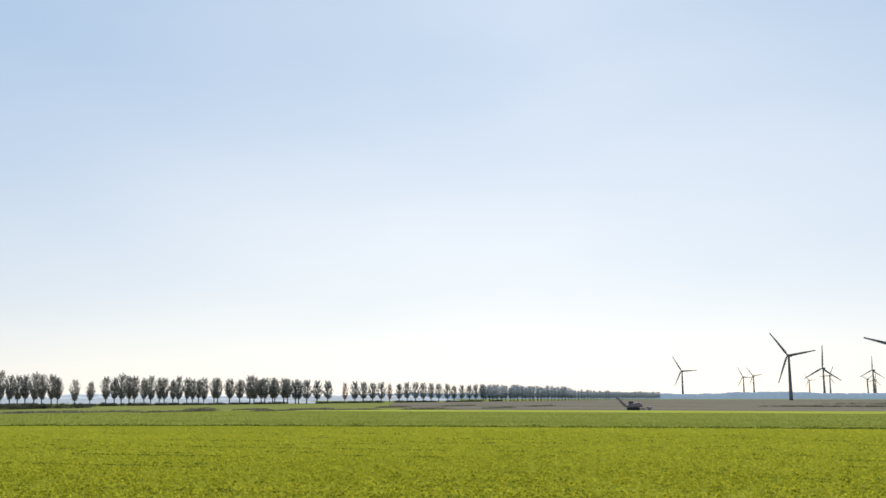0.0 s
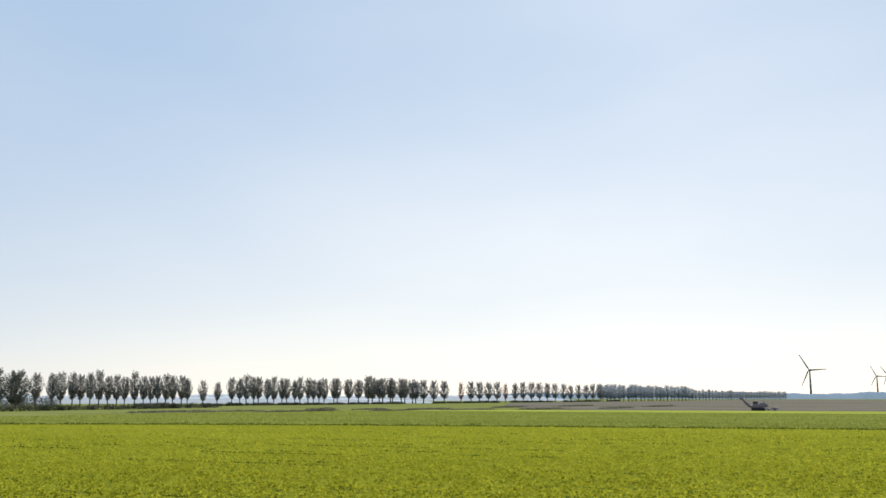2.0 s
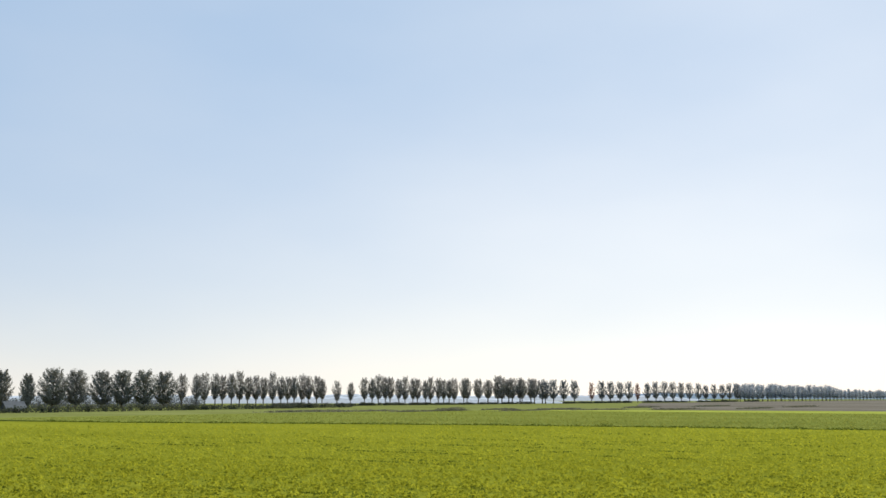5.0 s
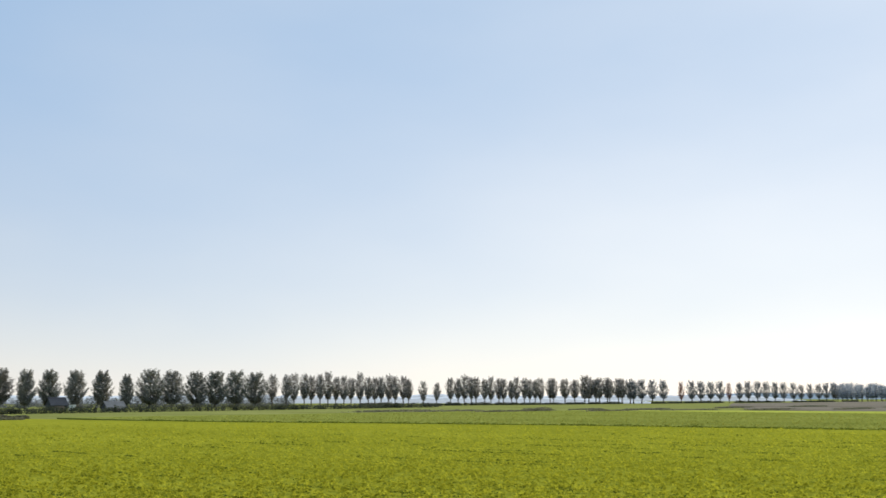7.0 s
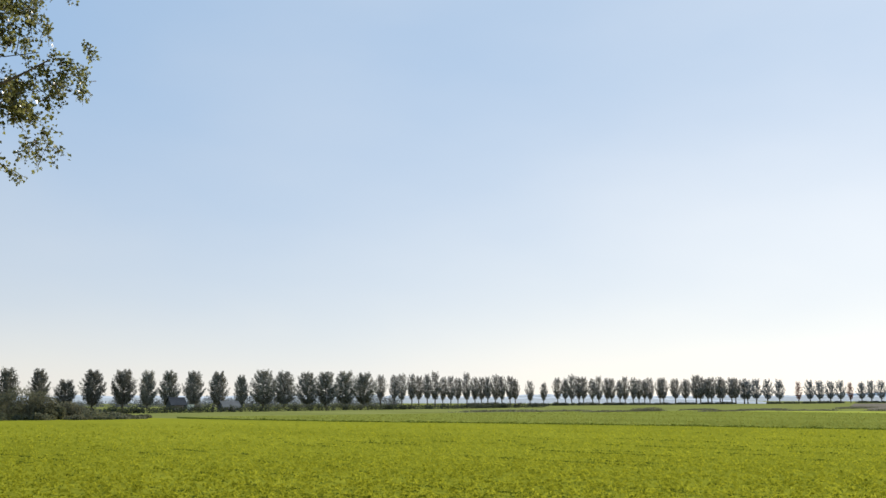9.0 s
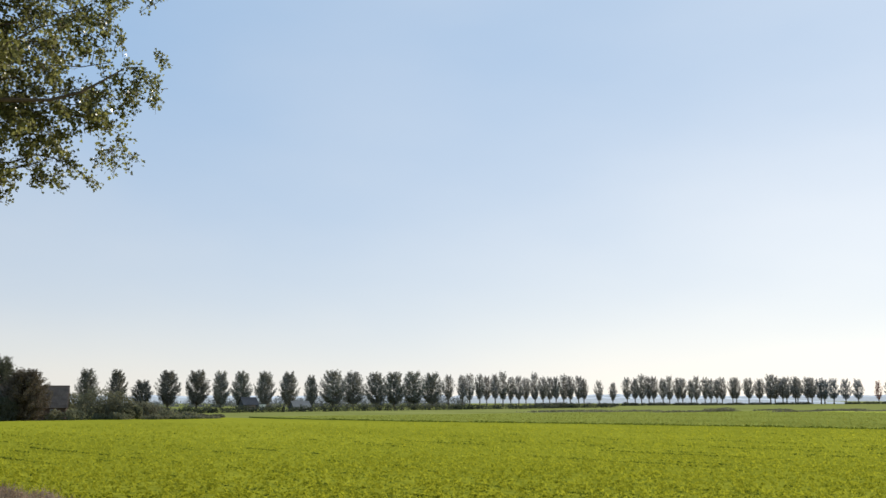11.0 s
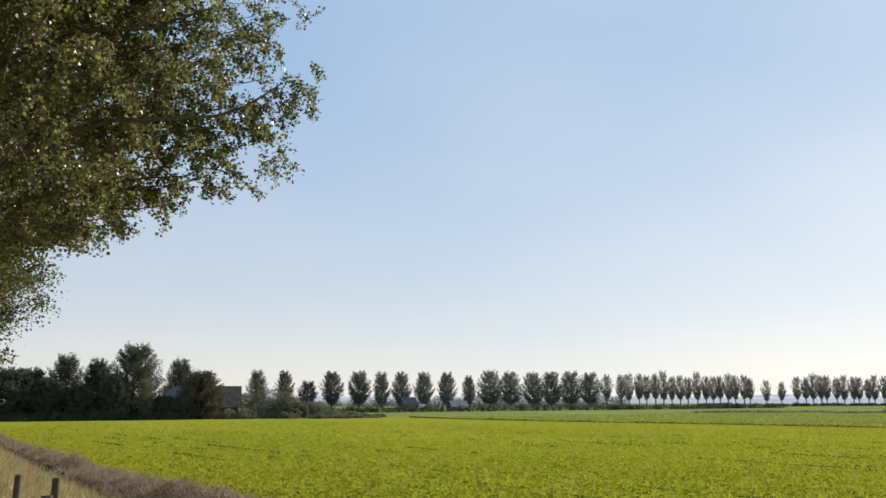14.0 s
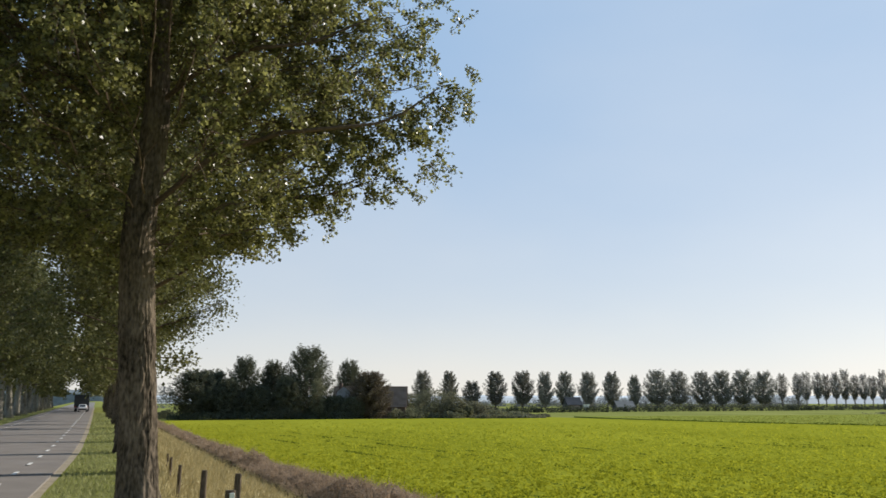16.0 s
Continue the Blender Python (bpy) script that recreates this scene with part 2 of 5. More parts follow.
class Shape:
    """Collects vertices and faces for one mesh."""

    def __init__(self):
        self.v, self.f, self.smooth = [], [], False

    def add(self, verts, faces):
        k = len(self.v)
        self.v.extend(tuple(p) for p in verts)
        self.f.extend(tuple(i + k for i in f) for f in faces)
        return self

    def box(self, x0, x1, y0, y1, z0, z1, bevel=0.0):
        b = min(bevel, (x1 - x0) / 3, (y1 - y0) / 3, (z1 - z0) / 3)
        if b <= 0:
            return self.add([(x, y, z) for z in (z0, z1) for y in (y0, y1) for x in (x0, x1)],
                            [(0, 2, 3, 1), (4, 5, 7, 6), (0, 1, 5, 4), (2, 6, 7, 3), (0, 4, 6, 2), (1, 3, 7, 5)])
        bm = bmesh.new()
        bmesh.ops.create_cube(bm, size=1)
        for v in bm.verts:
            v.co = ((x0 + x1) / 2 + v.co.x * (x1 - x0), (y0 + y1) / 2 + v.co.y * (y1 - y0), (z0 + z1) / 2 + v.co.z * (z1 - z0))
        bmesh.ops.bevel(bm, geom=bm.edges[:], offset=b, segments=2, affect="EDGES", profile=0.5)
        bm.verts.index_update()
        self.add([v.co[:] for v in bm.verts], [[v.index for v in f.verts] for f in bm.faces])
        bm.free()
        return self

    def tube(self, points, radii, sides=8, ridges=0.0, caps=True):
        pts = [Vector(p) for p in points]
        rings = []
        side = Vector((1, 0, 0))
        for i, p in enumerate(pts):
            d = (pts[min(i + 1, len(pts) - 1)] - pts[max(i - 1, 0)]).normalized()
            side = (side - d * side.dot(d))
            if side.length < 1e-4:
                side = d.orthogonal()
            side.normalize()
            other = d.cross(side)
            ring = []
            for k in range(sides):
                a = 2 * math.pi * k / sides
                r = radii[i]
                if ridges:
                    w = noise.noise(Vector((math.cos(a) * 4.2, math.sin(a) * 4.2, p.z * 0.55)))
                    r *= 1 + ridges * (abs(w) * 2.2 - 0.5)
                ring.append(p + (side * math.cos(a) + other * math.sin(a)) * r)
            rings.append(ring)
        faces = []
        for i in range(len(pts) - 1):
            for k in range(sides):
                a, b = i * sides + k, i * sides + (k + 1) % sides
                faces.append((a, b, b + sides, a + sides))
        if caps:
            faces.append(tuple(reversed(range(sides))))
            faces.append(tuple(range((len(pts) - 1) * sides, len(pts) * sides)))
        return self.add([v for r in rings for v in r], faces)

    def mesh(self, name, mat, smooth=False):
        me = bpy.data.meshes.new(name)
        me.from_pydata(self.v, [], self.f)
        me.materials.append(mat)
        if smooth:
            me.polygons.foreach_set("use_smooth", [True] * len(me.polygons))
        me.update()
        return me


def part(name, shape, mat, parent=None, label="", smooth=False):
    """Links a shape (or a ready mesh) as one mesh object, under a thing or a part."""
    me = shape.mesh(name, mat, smooth) if isinstance(shape, Shape) else shape
    ob = new(name, me)
    if parent is not None:
        ob.parent = parent
    if label:
        ob["label"] = label
    return ob


def thing(name, label, category, m=None, group="", kind=""):
    ob = tagged(new(name), label, category, group, kind)
    if m is not None:
        ob.matrix_basis = m
    return ob


def blades(name, roots, tall, wide, mat, rng, lean=0.35):
    """A mesh of grass blades, each a bent sliver standing at one of the roots."""
    c = np.asarray(roots, float)
    n = len(c)
    t = tall * rng.uniform(0.5, 1.25, n)[:, None]
    a = rng.uniform(0, 2 * np.pi, n)
    side = np.stack([np.cos(a), np.sin(a), np.zeros(n)], 1) * np.broadcast_to(np.asarray(wide, float).reshape(-1, 1), (n, 1)) * 0.5
    tip = c + np.concatenate([rng.normal(size=(n, 2)) * lean, np.ones((n, 1))], 1) * t
    v = np.stack([c - side, c + side, tip], 1)
    me = bpy.data.meshes.new(name)
    me.vertices.add(3 * n)
    me.vertices.foreach_set("co", v.reshape(-1))
    me.loops.add(3 * n)
    me.loops.foreach_set("vertex_index", np.arange(3 * n, dtype=np.int32))
    me.polygons.add(n)
    me.polygons.foreach_set("loop_start", np.arange(0, 3 * n, 3, dtype=np.int32))
    me.update(calc_edges=True)
    me.materials.append(mat)
    return me


def leaves(name, centres, size, mat, rng, aspect=0.75, droop=0.0, flat=1.0):
    """A mesh of small pointed leaves, each at one of the centres and turned at random."""
    c = np.asarray(centres, float)
    n = len(c)
    a = rng.normal(size=(n, 3))
    a[:, 2] = a[:, 2] * flat - droop
    a /= np.linalg.norm(a, axis=1)[:, None]
    b = rng.normal(size=(n, 3)) * (1, 1, flat)
    b -= a * np.sum(a * b, 1)[:, None]
    b /= np.linalg.norm(b, axis=1)[:, None]
    s = np.asarray(size) * rng.uniform(0.6, 1.3, n)[:, None]
    fold = np.cross(a, b) * s * 0.18
    v = np.stack([c + a * s * 0.5, c + b * s * 0.5 * aspect - a * s * 0.12 + fold, c - a * s * 0.45, c - b * s * 0.5 * aspect - a * s * 0.12 + fold], 1)
    me = bpy.data.meshes.new(name)
    me.vertices.add(4 * n)
    me.vertices.foreach_set("co", v.reshape(-1))
    me.loops.add(4 * n)
    me.loops.foreach_set("vertex_index", np.arange(4 * n, dtype=np.int32))
    me.polygons.add(n)
    me.polygons.foreach_set("loop_start", np.arange(0, 4 * n, 4, dtype=np.int32))
    me.update(calc_edges=True)
    me.materials.append(mat)
    return me


# ---- the lie of the land ----
FIELD = -2.2          # the crop's canopy
SOIL = -2.55          # the ground under it


def bend(y):
    """How far the road has swung to the left at y."""
    u = max(0.0, y - 32.0)
    return -0.034 * (u - 12 * (1 - math.exp(-u / 12)))


def land(x, y):
    """Height of the ground."""
    s = x - bend(y)
    dip = -0.05 - 0.02 * math.sin(y * 0.3)
    if s < -10.5:
        k = min(1.0, (-10.5 - s) / 7.0)
        return SOIL * k * k * (3 - 2 * k)
    if s < -8.5 or -2.1 < s < 0.6:
        return dip
    if s <= -2.1:
        return -0.12
    k = min(1.0, (s - 0.6) / 7.6)
    return dip + (SOIL - dip) * (1 - (1 - k) ** 1.5)


def spread(lo, hi, near, step, grow=1.25):
    """Grid lines, close together inside the stretch called near and wider outside."""
    a = list(np.arange(near[0], near[1] + 1e-6, step))
    d, p = step, near[1]
    while p < hi:
        d *= grow
        p = min(hi, p + d)
        a.append(p)
    d, p = step, near[0]
    while p > lo:
        d *= grow
        p = max(lo, p - d)
        a.insert(0, p)
    return a


def sheet(xs, ys, height):
    s = Shape()
    n = len(xs)
    s.add([(x, y, height(x, y)) for y in ys for x in xs],
          [(j * n + i, j * n + i + 1, (j + 1) * n + i + 1, (j + 1) * n + i) for j in range(len(ys) - 1) for i in range(n - 1)])
    return s


ground = part("ground", sheet(spread(-4000, 6000, (-20, 16), 0.6), spread(-2500, 6000, (-20, 240), 4), land), M_GRASS, smooth=True)
tagged(ground, "flat polder land with rough olive-green grass", "ground", kind="structure")


def patch(name, outline, top, thick, mat, label, category, step=12.0):
    """A field with an even top, from its outline."""
    bm = bmesh.new()
    vs = [bm.verts.new((x, y, top)) for x, y in outline]
    f = bm.faces.new(vs)
    if f.normal.z < 0:
        f.normal_flip()
    ext = bmesh.ops.extrude_face_region(bm, geom=[f])
    for v in ext["geom"]:
        if isinstance(v, bmesh.types.BMVert):
            v.co.z -= thick
    bmesh.ops.recalc_face_normals(bm, faces=bm.faces[:])
    me = bpy.data.meshes.new(name)
    bm.to_mesh(me)
    bm.free()
    me.materials.append(mat)
    return tagged(new(name, me), label, category, kind="structure")


def scrub_in(y):
    return bend(y) + 7.7 - 0.9 * (1 - math.exp(-max(0.0, y - 40) / 20))


def scrub_out(y):
    return scrub_in(y) + 2.1 + 2.9 * math.exp(-max(0.0, y - 36) / 14)


scrub_side = [(scrub_out(y) - 0.4, y) for y in range(-120, 190, 6)]
def field_right(y):
    return float(np.interp(y, (-120, -11, 51, 84, 119, 141, 160, 193), (160, 147, 134, 126, 113, 102, 97, 90)))


patch("crop_field", scrub_side + [(6, 189), (50, 191), (90, 193)] + [(field_right(y), y) for y in (160, 141, 119, 84, 51, -11, -120)],
      FIELD - 0.14, 0.2, M_CROP, "bright yellow-green field of a low leafy crop", "field")
patch("darker_crop_field", [(99, 163), (97, 196), (180, 190), (222, 186), (262, 172), (262, 120), (266, 60), (272, -24), (280, -120), (161.5, -120), (148.6, -11),
                     (135.6, 51), (127.6, 84), (114.6, 119), (103.6, 141)],
      FIELD - 0.05, 0.25, M_CROP_FAR, "second crop field of a duller green behind a furrow", "field")
patch("pale_grass_strip", [(263, 171), (268, 179), (298, 131), (312, 75), (320, -24), (330, -120), (281, -120), (273, -24), (267, 60), (263, 120)],
      FIELD - 0.06, 0.3, M_CROP_PALE, "pale yellow-green strip of grass before the ploughed land", "field")
patch("ploughed_field", [(314, 100), (331, 140), (470, 212), (640, 286), (900, 292), (1500, 262), (1500, -600), (380, -600), (331, -120), (321, -24), (313, 75)],
      FIELD - 0.25, 0.12, M_SOIL, "bare grey-brown ploughed field", "field")

# the road and its dashes
ys = list(range(-60, 400, 4))
road = Shape()
road.add([(s + bend(y), y, z) for y in ys for s, z in ((-8.5, -0.2), (-8.5, -0.01), (-5.3, 0.04), (-2.1, -0.01), (-2.1, -0.2))],
         [(j * 5 + i, j * 5 + i + 1, j * 5 + i + 6, j * 5 + i + 5) for j in range(len(ys) - 1) for i in range(4)])
road = tagged(part("road", road, M_ASPHALT), "straight grey asphalt country road with dashed lane lines", "road", kind="structure")
edge_ys = list(range(-20, 220, 3))
edge = Shape()
edge.add([(s + bend(y) + 0.08 * noise.noise(Vector((s, y * 0.7, 0))), y, land(bend(y), y) + 0.012) for y in edge_ys for s in (-2.14, -1.86)],
         [(2 * i, 2 * i + 1, 2 * i + 3, 2 * i + 2) for i in range(len(edge_ys) - 1)])
tagged(part("road_edge", edge, M_SAND), "sandy worn edge between road and verge", "road edge", kind="structure")
dash = Shape().box(-0.06, 0.06, -0.5, 0.5, 0.0, 0.006).mesh("dash", M_PAINT)
for s in (-3.1, -7.5):
    for i in range(46):
        y = 5.7 + 4 * i
        d = part("dash", dash, M_PAINT, road)
        d.matrix_basis = pose(s + bend(y), y, 0.027, 0, 0, math.degrees(math.atan(-(bend(y + 1) - bend(y)))) * -1)

# ---- far woods and the horizon ----


def woods(name, bearing0, bearing1, distance, low, high, seed, label, mat=M_WOODS):
    """A far belt of woods: a long uneven bank with treetops along it."""
    s = Shape()
    n = int(abs(bearing1 - bearing0) / 0.035)
    for i in range(n + 1):
        b = radians(bearing0 + (bearing1 - bearing0) * i / n)
        u = b * distance
        top = low + (high - low) * (0.5 + 0.7 * noise.noise(Vector((u * 0.006, seed, 0)))) + (high - low) * 0.3 * noise.noise(Vector((u * 0.03, seed, 3))) + \
            1.1 * noise.noise(Vector((u * 0.13, seed, 5))) + 0.3 * noise.noise(Vector((u * 0.3, seed, 9)))
        top *= min(1.0, 0.12 + i / (0.14 * n), 0.12 + (n - i) / (0.14 * n))
        for d, z in ((distance, -0.5), (distance + 2, top * 0.75), (distance + 8, top), (distance + 30, top * 0.9), (distance + 34, -0.5)):
            s.v.append((d * math.sin(b), d * math.cos(b), SOIL + z))
    s.f = [(i * 5 + j, i * 5 + j + 1, i * 5 + j + 6, i * 5 + j + 5) for i in range(n) for j in range(4)]
    return tagged(part(name, s, mat), label, "woods", kind="stuff")


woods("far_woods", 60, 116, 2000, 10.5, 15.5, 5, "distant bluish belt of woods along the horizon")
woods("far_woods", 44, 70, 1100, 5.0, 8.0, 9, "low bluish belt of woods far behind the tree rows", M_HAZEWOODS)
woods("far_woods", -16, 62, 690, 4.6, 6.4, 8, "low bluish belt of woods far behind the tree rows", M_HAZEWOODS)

woods("far_woods", -11, -0.5, 520, 6.5, 9.5, 11, "dim blue-grey woods where the road runs out of sight", M_ROADWOODS)

# ---- trees ----
GOLDEN = 2.39996


def grow(rng, height, clear, reach, limbs, subs, per, radius, rise=(25, 70), fuzz=0.35, profile=None, sides=10, twigs=True, limb_r=0.3):
    """A tree's trunk, limbs and the places of its leaves. rise: the limbs' angle above level, at the bottom and at the top."""
    trunk, wood, leaf = Shape(), Shape(), []
    n = 12
    zs = [height * 0.93 * (i / n) ** 1.25 for i in range(n + 1)]
    sway = rng.uniform(-1, 1, 2) * 0.012 * height

    def axis(z):
        k = z / height
        return Vector((sway[0] * math.sin(k * 4), sway[1] * math.sin(k * 5), z))

    rad = [radius * ((1 - z / height) ** 0.8 + 0.03) * (1 + 0.55 * math.exp(-z / (0.9 * radius + 0.2))) for z in zs]
    trunk.tube([axis(z) - Vector((0, 0, 0.25 if z == 0 else 0)) for z in zs], rad, sides)
    if profile is None:
        def profile(k):
            return (0.62 + 0.38 * math.sin(math.pi * min(1, k * 1.35 + 0.12))) * (1 - 0.55 * max(0, k - 0.55) / 0.45)
    paths = []
    for i in range(limbs):
        k = (i + 0.3 * rng.random()) / limbs
        z0 = clear + (height * 0.88 - clear) * k
        a = GOLDEN * i + rng.uniform(-0.4, 0.4)
        el = radians(rise[0] + (rise[1] - rise[0]) * k + rng.uniform(-8, 8))
        length = reach * profile(k) / max(0.35, math.cos(el)) * rng.uniform(0.8, 1.08)
        length = min(length, (height - z0) * 1.05 / max(0.2, math.sin(el)) if el > 0.3 else length)
        d = Vector((math.cos(a) * math.cos(el), math.sin(a) * math.cos(el), math.sin(el)))
        pts = [axis(z0)]
        for j in range(6):
            d = (d + Vector(rng.normal(size=3) * 0.1) + Vector((0, 0, 0.05 if j < 4 else -0.06))).normalized()
            pts.append(pts[-1] + d * length / 6)
        paths.append((pts, radius * limb_r * (1 - 0.6 * k), length, subs))
    for pts, r, length, count in paths:
        m = len(pts)
        wood.tube(pts, [r * (1 - 0.9 * j / (m - 1)) + 0.012 for j in range(m)], 5 if twigs else 3, caps=False)
        for q in range(count):
            u = 0.22 + 0.78 * (q + rng.random()) / count
            f = u * (m - 1)
            j = min(m - 2, int(f))
            p = pts[j].lerp(pts[j + 1], f - j)
            d = ((pts[j + 1] - pts[j]).normalized() * 0.6 + Vector(rng.normal(size=3) * 0.6)).normalized()
            size = (0.12 + 0.22 * (1.15 - u)) * length * rng.uniform(0.6, 1.2)
            tip = p + d * size + Vector((0, 0, -0.12 * size))
            mid = p.lerp(tip, 0.5) + Vector(rng.normal(size=3) * 0.05 * size)
            if twigs:
                wood.tube([p, mid, tip], [r * 0.18 + 0.01, 0.012, 0.006], 3, caps=False)
            w = rng.random(per)[:, None]
            a0, a1, a2 = np.array(p), np.array(mid), np.array(tip)
            line = a0 * (1 - w) ** 2 + 2 * a1 * w * (1 - w) + a2 * w ** 2
            leaf.append(line + np.clip(rng.normal(size=(per, 3)), -1.5, 1.5) * fuzz * (0.5 + 0.6 * w) - np.array((0, 0, 0.25 * fuzz)))
    return trunk, wood, np.concatenate(leaf)


def tree(name, label, rng, leaf_size, leaf_mat, group="", m=None, category="tree", bark=None, droop=0.3, **spec):
    t, w, c = grow(rng, **spec)
    ob = thing(name, label, category, m, group)
    part("trunk", t, bark or M_BARK, ob, smooth=True)
    part("bough", w, M_TWIG, ob)
    part("crown", leaves("crown", c, leaf_size, leaf_mat, rng, 0.8, droop), leaf_mat, ob)
    return ob


# the long row of poplars across the polder, told by bearing from the road's heading
ROW_Y, ROW_SLOPE = 368.0, -0.062


def row_place(bearing, back=0.0):
    b = radians(bearing)
    d = (ROW_Y + back) / (math.cos(b) - ROW_SLOPE * math.sin(b))
    return d * math.sin(b), d * math.cos(b)


def spray(r, height, clear, reach, branches, per, rise, fuzz, shape):
    """Rising branches whose tips fill an uneven crown, and the leaf clumps along them."""
    wood, pts, sizes = Shape(), [], []
    for i in range(branches):
        k = ((i + r.random()) / branches) ** 0.9
        a = GOLDEN * i + r.uniform(-0.5, 0.5)
        out = reach * shape(k) * r.uniform(0.4, 1.0) ** 0.6
        z1 = clear + (height - clear) * (k + r.uniform(-0.03, 0.03))
        up = math.tan(radians(rise + 18 * k + r.uniform(-8, 8)))
        z0 = max(clear * 0.75, z1 - out * up)
        z0 = min(z0, height * 0.78)
        p0, p2 = np.array((0, 0, z0)), np.array((math.cos(a) * out, math.sin(a) * out, z1))
        p1 = (p0 + p2) / 2 + np.array((math.cos(a) * out * 0.14, math.sin(a) * out * 0.14, -0.08 * (z1 - z0)))
        if i % 4 == 0:
            wood.tube([p0, p1, p2], [0.08, 0.04, 0.015], 3, caps=False)
        w = r.uniform(0.08, 1.0, per)[:, None] ** 0.6
        line = p0 * (1 - w) ** 2 + 2 * p1 * w * (1 - w) + p2 * w ** 2
        pts.append(line + np.clip(r.normal(size=(per, 3)), -1.6, 1.6) * fuzz * (1.2 - 0.68 * w))
        sizes.append(1.5 - 0.66 * w)
    return wood, np.concatenate(pts), np.concatenate(sizes)


def fan(k):
    return (0.25 + 0.75 * math.sin(math.pi * min(1, 0.5 * (k / 0.5)))) if k < 0.5 else 1 - 0.58 * ((k - 0.5) / 0.5) ** 2.2


def upright(k):
    return 0.3 + 0.7 * (k / 0.42) ** 0.8 if k < 0.42 else 1 - 0.62 * ((k - 0.42) / 0.58) ** 1.5


def dome(k):
    return 0.75 + 0.25 * math.sin(math.pi * k / 0.7) if k < 0.35 else math.sqrt(max(0.03, 1 - ((k - 0.35) / 0.68) ** 2))


def sprayed_tree(name, label, seed, height, clear, reach, branches, per, size, mat, rise=48, fuzz=0.42, shape=fan, group="", trunk_r=0.3):
    r = np.random.default_rng(seed)
    ob = thing(name, label, "tree", None, group)
    trunk = Shape()
    sway = r.uniform(-0.25, 0.25, 2)
    zs = [height * 0.8 * i / 8 for i in range(9)]
    trunk.tube([(sway[0] * math.sin(z * 0.3), sway[1] * math.sin(z * 0.25), z - 0.1) for z in zs], [trunk_r * (1 - z / height) ** 0.7 * (1.3 if z == 0 else 1) for z in zs], 7)
    part("trunk", trunk, M_BARK, ob, smooth=True)
    wood, pts, grades = spray(r, height, clear, reach, branches, per, rise, fuzz, shape)
    part("bough", wood, M_TWIG, ob)
    part("crown", leaves("crown", pts, size * grades, mat, r, 0.8), mat, ob)
    return ob


def bushy(k):
    return 0.34 + 0.66 * (k / 0.4) ** 0.75 if k < 0.4 else 1 - 0.6 * ((k - 0.4) / 0.6) ** 1.7


def vee(k):
    return 0.24 + 0.76 * (k / 0.54) ** 0.9 if k < 0.54 else 1 - 0.68 * ((k - 0.54) / 0.46) ** 1.7


row_kinds = []
ROW = "poplars in the long row"
for i in range(8):
    if i < 4:
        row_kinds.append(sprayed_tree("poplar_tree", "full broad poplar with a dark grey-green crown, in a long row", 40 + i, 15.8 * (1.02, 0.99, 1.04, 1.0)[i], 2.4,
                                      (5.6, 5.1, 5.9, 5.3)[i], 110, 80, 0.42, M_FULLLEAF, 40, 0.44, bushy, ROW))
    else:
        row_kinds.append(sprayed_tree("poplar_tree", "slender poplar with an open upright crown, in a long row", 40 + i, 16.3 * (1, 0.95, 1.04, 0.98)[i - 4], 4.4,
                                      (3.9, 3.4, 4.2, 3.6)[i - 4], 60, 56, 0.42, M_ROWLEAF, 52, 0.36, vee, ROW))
late_kinds = [sprayed_tree("poplar_tree", "slender poplar with an oval crown, blue-grey in the haze, in a long row", 60 + i, 16 * (1, 0.95, 1.03, 0.98)[i], 3.9,
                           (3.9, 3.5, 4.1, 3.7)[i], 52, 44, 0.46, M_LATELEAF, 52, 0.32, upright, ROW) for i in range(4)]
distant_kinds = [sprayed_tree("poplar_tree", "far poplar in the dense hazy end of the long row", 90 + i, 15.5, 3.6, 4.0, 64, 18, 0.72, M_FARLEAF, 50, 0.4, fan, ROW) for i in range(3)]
rust_kind = sprayed_tree("poplar_tree", "poplar in the long row with rust-brown dying leaves", 77, 15.0, 3.2, 3.1, 50, 34, 0.42, M_RUST, 54, 0.3, upright, ROW)

dim_kinds = [sprayed_tree("poplar_tree", "dark olive poplar at the near end of the long row", 140 + i, 15.8, 2.6, (5.2, 4.7)[i], 110, 80, 0.4, M_DIMLEAF, 40, 0.42, bushy, ROW) for i in range(2)]

FULL = [17.13, 18.76, 20.15, 21.6, 23.26, 24.63, 25.83, 27.22, 28.64, 29.98, 31.3, 32.52, 33.91, 35.03, 36.2, 37.36]
OPEN = [38.37, 39.2, 39.65, 40.28, 40.72, 41.23, 41.7, 42.19, 42.66, 43.11, 43.64, 44.15, 44.56, 44.94, 45.42, 45.8, 46.31, 46.62, 47.52,
        48.35, 49.18, 49.66, 50.05, 50.46, 50.77, 51.29, 51.68, 52.16, 52.44, 52.92, 53.24, 53.72, 54.03, 54.38, 54.69, 55.28, 55.48]
LATE = [56.17, 56.76, 57.37, 57.61, 58.03, 58.23, 58.71, 58.84, 59.39, 59.59, 60.07, 60.27, 60.74, 61.38, 62.02, 63.05, 63.65, 64.18, 64.74,
        65.26, 65.78, 66.36, 66.85, 67.36, 67.84, 68.32, 68.79, 69.32, 69.73, 70.2, 70.66, 71.06, 71.52]
rng = np.random.default_rng(3)
used = set()


def plant(kind, x, y, size, wide=1.0):
    """Sets a tree of a kind at a place: the model itself the first time, a copy after that."""
    m = pose(x, y, SOIL, 0, 0, rng.uniform(0, 360))
    ob = kind
    if kind.name in used:
        ob = copy_thing(kind, m)
    used.add(kind.name)
    ob.matrix_basis = m @ Matrix.Diagonal((size * wide, size * wide, size, 1))
    return ob


